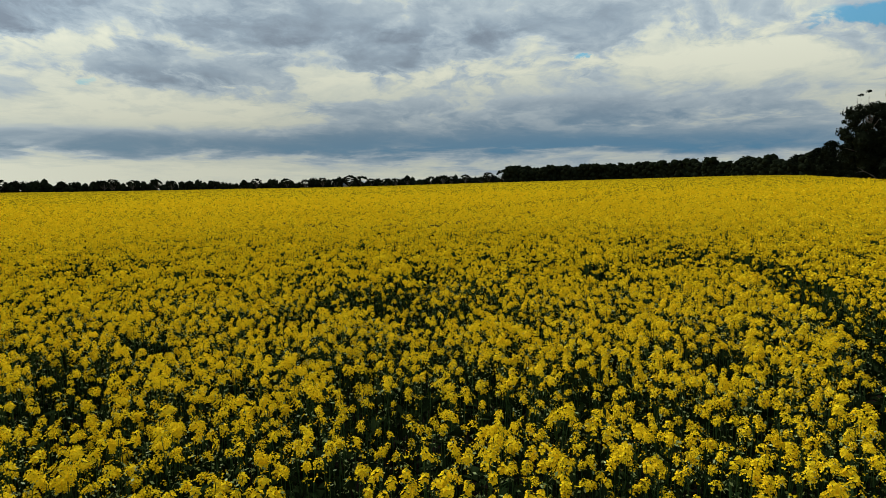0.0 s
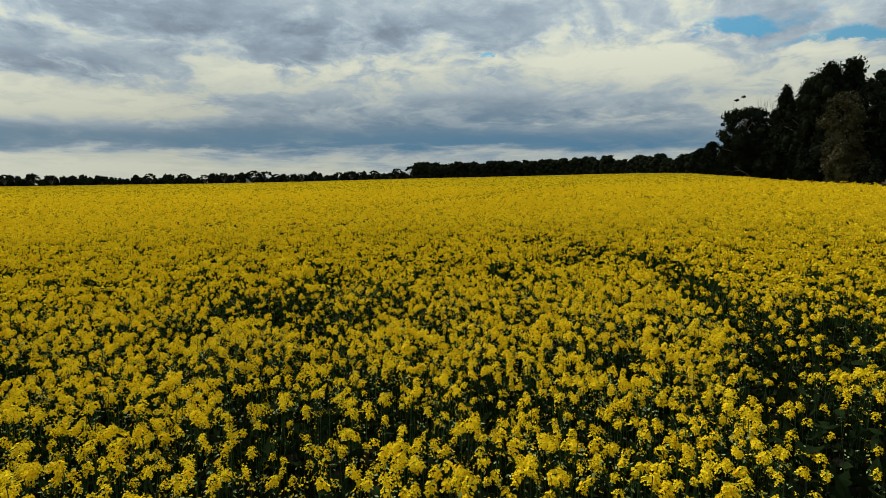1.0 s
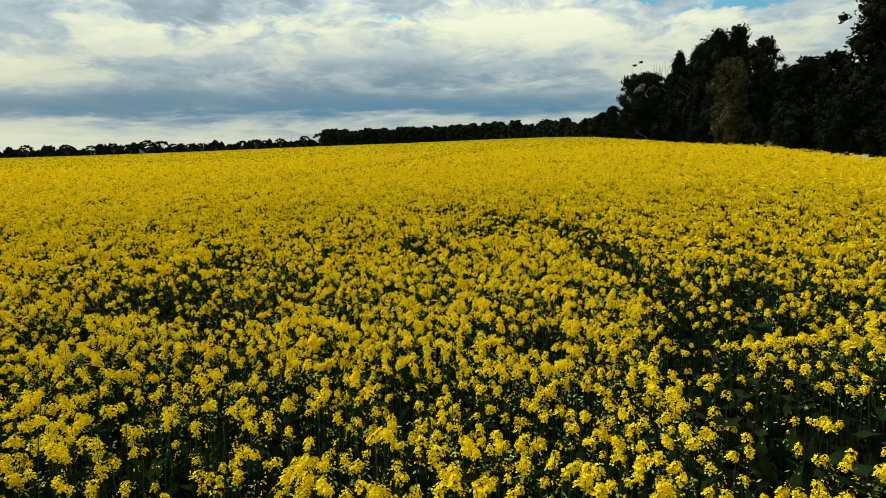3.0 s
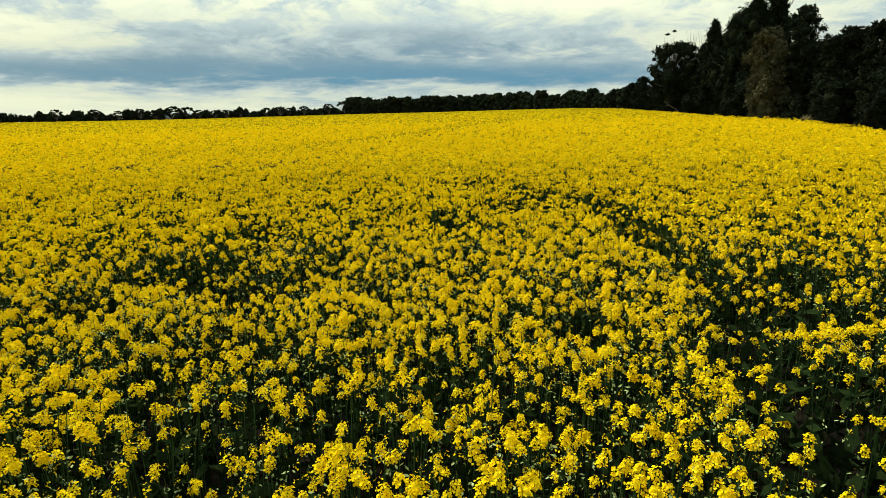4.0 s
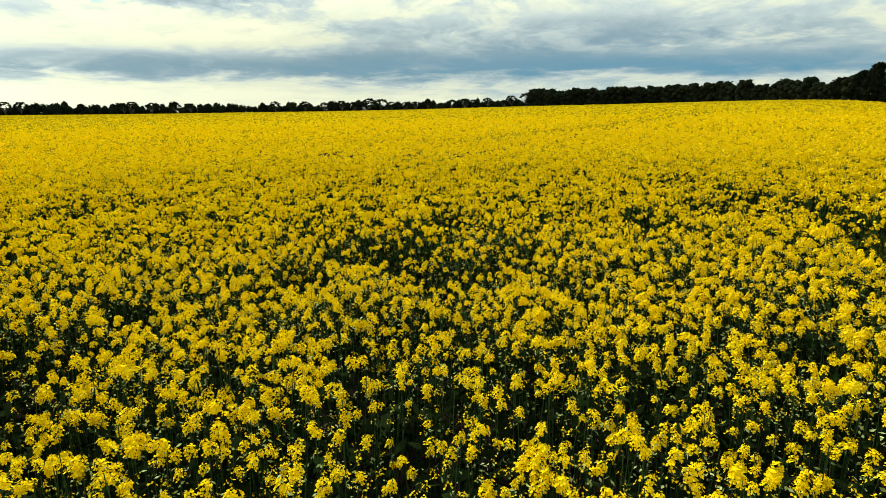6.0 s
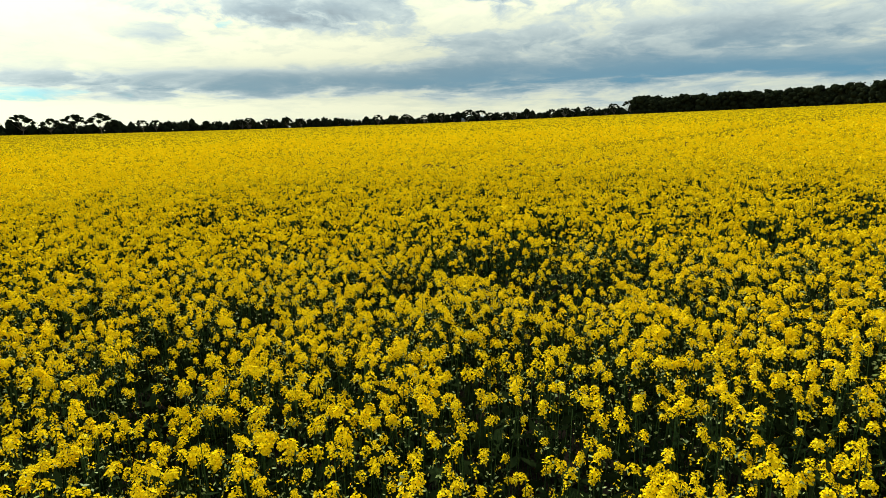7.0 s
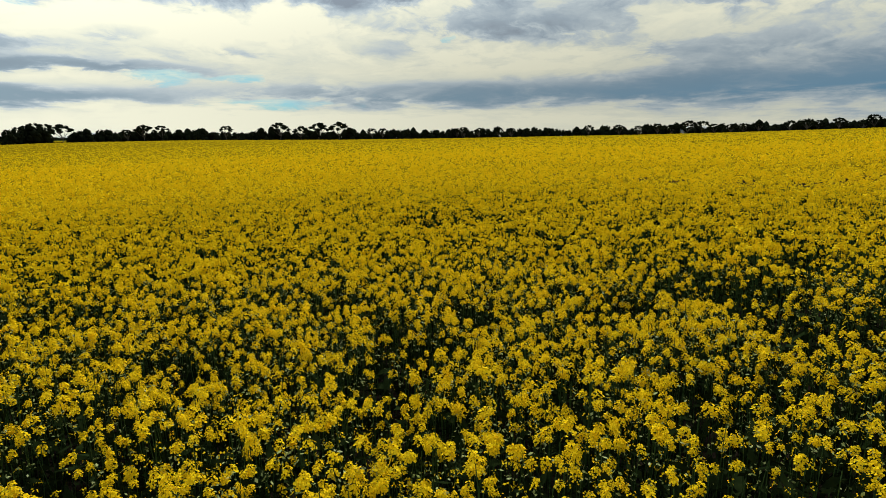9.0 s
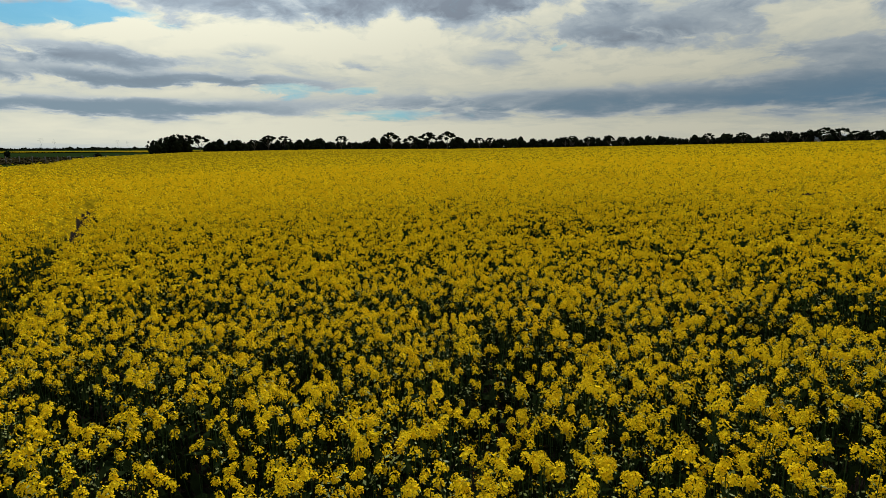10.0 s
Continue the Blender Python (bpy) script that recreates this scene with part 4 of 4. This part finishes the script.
# ---------------------------------------------------------------- things round the field
def build_edge_things():
    r = random.Random(9)
    # a bare dead gum with thin pale branches above the corner of the wood
    for k, (az, d, h) in enumerate(((35.35, 91, 11.5), (37.1, 93, 12.9), (37.8, 92, 12.7))):
        dead = new("dead_tree")
        tagged(dead, "bare dead gum with thin grey branches", "dead tree")
        wood = Pile()
        wood.tube([(0, 0, -0.2), (0.1, 0.1, h * 0.5), (0.0, 0.2, h * 0.8)], [0.16, 0.11, 0.06], 6)
        child("trunk", wood.mesh("trunk", [PALEBARK], True), dead)
        for j in range(6):
            a = j * 2.4 + r.uniform(-0.4, 0.4)
            z0, z1, q = h * r.uniform(0.55, 0.8), h * r.uniform(0.88, 1.02), r.uniform(0.3, 1.3)
            limb = Pile()
            p1 = (math.cos(a) * q * 0.7, math.sin(a) * q * 0.7, (z0 + z1) / 2)
            limb.tube([(0.03, 0.15, z0), p1, (math.cos(a) * q, math.sin(a) * q, z1)], [0.03, 0.02, 0.010], 4)
            limb.tube([p1, (p1[0] + r.uniform(-0.5, 0.5), p1[1] + r.uniform(-0.5, 0.5), z1 - 0.2)], [0.016, 0.008], 4)
            child("branch", limb.mesh("branch", [PALEBARK], True), dead)
        if k == 0:
            rng = np.random.default_rng(77)
            child("leaf_tuft", leafy(rng, [((-0.5, 0.2, h * 1.0), (0.30, 0.30, 0.13)), ((0.35, 0, h * 1.04), (0.34, 0.34, 0.14))], 110, 0.14, 0.6, [GUM], "leaf_tuft"), dead, "small flat tuft of dark leaves")
        plant_at(dead, az, d)
    # a fallen pale limb at the foot of the corner trees
    log = Pile()
    log.tube([(-1.0, 0, 1.5), (-0.3, 0.1, 1.0), (0.5, 0, 0.5), (1.1, 0, -0.1)], [0.015, 0.03, 0.05, 0.06], 6)
    log.tube([(-0.3, 0.1, 1.0), (-1.0, 0.2, 0.95)], [0.025, 0.01], 5)
    fallen = new("fallen_branch", log.mesh("fallen_branch", [BARK], True))
    tagged(fallen, "pale fallen branch leaning at the foot of the wood", "branch")
    x, y = polar(35.8, 81.5)
    fallen.matrix_basis = pose(x, y, ground_at(35.8, 81.5) + 0.9, 0, 0, -35)
    # the white trough at the field's edge
    trough = new("water_trough")
    tagged(trough, "low white water trough beside the crop", "trough")
    bm = bmesh.new()
    bmesh.ops.create_cube(bm, size=1.0)
    bmesh.ops.scale(bm, vec=(1.7, 0.9, 1.45), verts=bm.verts)
    bmesh.ops.bevel(bm, geom=bm.edges[:], offset=0.12, segments=3, affect="EDGES")
    body = bpy.data.meshes.new("tank")
    bm.to_mesh(body)
    bm.free()
    body.materials.append(WHITEPAINT)
    child("tank", body, trough, m=pose(0, 0, 0.72))
    rim = Pile()
    ring = [(0.7, 0.33), (-0.7, 0.33), (-0.7, -0.33), (0.7, -0.33), (0.7, 0.33)]
    rim.tube([(px, py, 1.45) for px, py in ring], [0.035] * 5, 6)
    child("rim", rim.mesh("rim", [WHITEPAINT], True), trough)
    x, y = polar(52.2, 43.3)
    trough.matrix_basis = pose(x, y, ground_at(52.2, 43.3) - 0.12, 0, 0, 40)
    # dry grass along the foot of the wood
    rng = np.random.default_rng(31)
    n = 5200
    az = rng.uniform(33.5, 57.0, n)
    d = edge_at(az)[0] + rng.uniform(-0.3, 4.0, n)
    x, y = d * np.sin(np.radians(az)), d * np.cos(np.radians(az))
    c = np.stack([x, y, ground(x, y) + rng.uniform(0.1, 1.05, n)], 1)
    v, f = scatter_quads(rng, c, rng.uniform(0.15, 0.35, n), flat=0.0, long=1.8)
    tagged(new("dry_grass", mesh_of("dry_grass", v, f, [DRYGRASS])), "dry straw-coloured grass at the foot of the wood", "grass", kind="stuff")
    # a pale heap of cut grass between the crop and the trees
    n = 900
    px, py = rng.normal(size=n) * 0.75, rng.normal(size=n) * 0.35
    c = np.stack([px, py, rng.uniform(0, 1, n) * 1.75 * np.exp(-(px / 1.1) ** 2 - (py / 0.6) ** 2)], 1)
    v, f = scatter_quads(rng, c, rng.uniform(0.12, 0.3, n), flat=0.5, long=2.2, wide=0.5)
    heap = new("grass_heap", mesh_of("grass_heap", v, f, [DRYGRASS]))
    tagged(heap, "pale heap of dry cut grass at the foot of the wood", "grass heap")
    x, y = polar(46.0, 55.3)
    heap.matrix_basis = pose(x, y, ground_at(46.0, 55.3), 0, 0, -46)
    # rough brown grass along the fence
    n = 8000
    az = rng.uniform(-83.0, -67.5, n)
    d = np.maximum(edge_at(az)[0] + 3.0, 140.0) + rng.uniform(0, 1, n) ** 1.5 * 95.0 * np.clip((-67.0 - az) / 6.0, 0.1, 1)
    x, y = d * np.sin(np.radians(az)), d * np.cos(np.radians(az))
    c = np.stack([x, y, ground(x, y) + rng.uniform(0.03, 0.14, n)], 1)
    v, f = scatter_quads(rng, c, rng.uniform(0.35, 0.8, n), flat=0.9, long=1.6)
    tagged(new("rough_grass", mesh_of("rough_grass", v, f, [ROUGHGRASS])), "rough brown grass along the farm fence", "grass", kind="stuff")


def build_fence():
    """Posts and wires along the far left side of the crop, one span an object."""
    place = []
    for k in range(14):
        u = k / 13
        az = -79.5 + 11.0 * u
        d = max(float(edge_at(az)[0]) + 3.0, 148.0)
        place.append((*polar(az, d), ground_at(az, d)))
    fence = new("fence")
    tagged(fence, "farm fence of dark wooden posts and wire", "fence")
    for k, (x, y, z) in enumerate(place):
        p = Pile()
        p.tube([(0, 0, -0.2), (0, 0, 1.45), (0, 0, 1.5)], [0.10, 0.09, 0.05], 7)
        child("post", p.mesh("post", [POSTWOOD], True), fence, m=pose(x, y, z))
    for level in (0.5, 0.9, 1.3):
        for a, b in zip(place[:-1], place[1:]):
            p = Pile()
            p.tube([(a[0], a[1], a[2] + level), ((a[0] + b[0]) / 2, (a[1] + b[1]) / 2, (a[2] + b[2]) / 2 + level - 0.04), (b[0], b[1], b[2] + level)], [0.003] * 3, 4)
            child("wire", p.mesh("wire", [STEEL]), fence)


def make_house(az, d, w, depth, h, turn, label):
    house = new("farm_house")
    tagged(house, label, "house")
    x, y = polar(az, d)
    house.matrix_basis = pose(x, y, ground_at(az, d), 0, 0, turn)
    wall = Pile()
    wall.box(-w / 2, -depth / 2, -0.3, w / 2, depth / 2, h)
    child("wall", wall.mesh("wall", [WHITEPAINT]), house)
    roof = Pile()
    e, top = 0.5, h + depth * 0.28
    for sy in (1, -1):
        v = [(-w / 2 - e, sy * (depth / 2 + e), h - 0.1), (w / 2 + e, sy * (depth / 2 + e), h - 0.1), (w / 2 - 1, 0, top), (-w / 2 + 1, 0, top)]
        v += [(a, b, c + 0.12) for a, b, c in v]
        roof.add(v, [(0, 1, 2, 3), (7, 6, 5, 4), (0, 4, 5, 1), (1, 5, 6, 2), (2, 6, 7, 3), (3, 7, 4, 0)])
    for sx in (1, -1):
        v = [(sx * (w / 2 + e), -depth / 2 - e, h - 0.1), (sx * (w / 2 + e), depth / 2 + e, h - 0.1), (sx * (w / 2 - 1), 0.05, top), (sx * (w / 2 - 1), -0.05, top)]
        v += [(a, b, c + 0.12) for a, b, c in v]
        roof.add(v, [(0, 1, 2, 3), (7, 6, 5, 4), (0, 4, 5, 1), (1, 5, 6, 2), (2, 6, 7, 3), (3, 7, 4, 0)])
    child("roof", roof.mesh("roof", [ROOFTIN]), house, "grey tin roof")
    n = max(2, int(w / 3.2))
    for k in range(n):
        px = -w / 2 + (k + 0.5) * w / n
        frame_ = Pile()
        for x0, x1, z0, z1 in ((-0.6, 0.6, 0.85, 0.93), (-0.6, 0.6, 2.02, 2.1), (-0.6, -0.52, 0.93, 2.02), (0.52, 0.6, 0.93, 2.02)):
            frame_.box(px + x0, -depth / 2 - 0.06, z0, px + x1, -depth / 2 - 0.004, z1)
        win = child("window", frame_.mesh("window", [WHITEPAINT]), house)
        pane = Pile()
        pane.box(px - 0.52, -depth / 2 - 0.03, 0.93, px + 0.52, -depth / 2 - 0.004, 2.02)
        child("pane", pane.mesh("pane", [GLASSDARK]), win, "dark window pane")


def make_pylon(az, d, h):
    """A lattice power pylon: four legs, cross braces and three arms."""
    py = new("power_pylon")
    tagged(py, "far steel lattice power pylon on the skyline", "pylon", "pylons on the skyline")
    x, y = polar(az, d)
    py.matrix_basis = pose(x, y, ground_at(az, d), 0, 0, -az)
    t = h / 190
    for sx, sy in ((1, 1), (1, -1), (-1, 1), (-1, -1)):
        p = Pile()
        p.tube([(sx * h * 0.10, sy * h * 0.10, 0), (sx * h * 0.03, sy * h * 0.03, h * 0.6), (sx * h * 0.012, sy * h * 0.012, h)], [t * 0.8, t * 0.6, t * 0.4], 4)
        child("leg", p.mesh("leg", [STEEL]), py)
    for k in range(6):
        z0, z1 = h * k * 0.1, h * (k + 1) * 0.1
        w0, w1 = h * (0.10 - 0.0117 * k), h * (0.10 - 0.0117 * (k + 1))
        p = Pile()
        for sy in (1, -1):
            p.tube([(-w0, sy * w0, z0), (w1, sy * w1, z1)], [t * 0.35] * 2, 4)
            p.tube([(w0, sy * w0, z0), (-w1, sy * w1, z1)], [t * 0.35] * 2, 4)
        child("brace", p.mesh("brace", [STEEL]), py)
    for z, w in ((0.66, 0.20), (0.79, 0.24), (0.92, 0.17)):
        p = Pile()
        for s_ in (1, -1):
            p.tube([(0, 0, h * z + h * 0.03), (s_ * h * w, 0, h * z)], [t * 0.5, t * 0.3], 4)
            p.tube([(0, 0, h * z - h * 0.01), (s_ * h * w, 0, h * z)], [t * 0.5, t * 0.3], 4)
        child("arm", p.mesh("arm", [STEEL]), py)


def build_distance():
    rng = np.random.default_rng(41)
    # a far strip of crop beyond the pasture
    azs = np.linspace(-96, -62, 60)
    me = ring_sheet("strip", azs, lambda a: np.linspace(455, 620, 12), [CANOPY], lambda x, y: canopy(x, y) - CROP + 0.55, 0.05)
    tagged(new("far_canola_strip", me), "far pale yellow strip of canola beyond the pasture", "canola field", kind="stuff")
    # low dark woods on the skyline
    n = 9000
    az = rng.uniform(-100, -58, n)
    d = rng.uniform(1150, 1400, n)
    x, y = d * np.sin(np.radians(az)), d * np.cos(np.radians(az))
    top = 1.6 + 1.6 * np.abs(wave(az, az * 0, 3.0, 8)) + 1.2 * wave(az, az * 0, 0.8, 4)
    c = np.stack([x, y, ground(x, y) + rng.uniform(0, 1, n) ** 0.7 * np.maximum(top, 1.5)], 1)
    v, f = scatter_quads(rng, c, rng.uniform(2.0, 4.5, n), long=1.4)
    tagged(new("skyline_wood", mesh_of("skyline_wood", v, f, [GUM])), "low dark line of far woods on the skyline", "woods", kind="stuff")
    # bushes by the fence and in the crop's far edge
    first = None
    for az, d, s in ((-71.65, 165, 1.0), (-77.8, 240, 1.1), (-78.6, 235, 0.9), (-53.9, 316, 2.2), (-50.9, 318, 1.0), (-50.1, 317, 1.1), (-49.4, 318, 0.8), (-33.2, 338, 1.0), (-19.0, 344, 0.9)):
        if first is None:
            first = make_tree("bush", 1.9, 2.5, "round", 300, 0.24, GUM, BARK, 260, "small dark bush beside the far edge of the crop", "bush", core=0.8)
            tagged(first, group="bushes at the field edge")
            plant_at(first, az, d, 0, s)
        else:
            copy_at(first, az, d, 50 * s, s)
    make_house(-61.3, 360, 15, 9, 2.9, 60, "white farm house with a grey roof among far trees")
    make_house(-8.6, 370, 16, 9, 3.0, 12, "pale farm house half hidden by the far gums")
    make_house(0.4, 372, 18, 9, 3.0, -5, "pale farm shed half hidden by the far gums")
    make_house(3.3, 366, 12, 8, 2.8, -8, "pale farm house half hidden by the far gums")
    for az, d, h in ((29.3, 900, 46), (30.2, 1250, 46), (-75.7, 2300, 36), (-74.8, 2350, 34), (-70.3, 2500, 34), (-69.6, 2550, 30)):
        make_pylon(az, d, h)


build_edge_things()
build_fence()
build_distance()
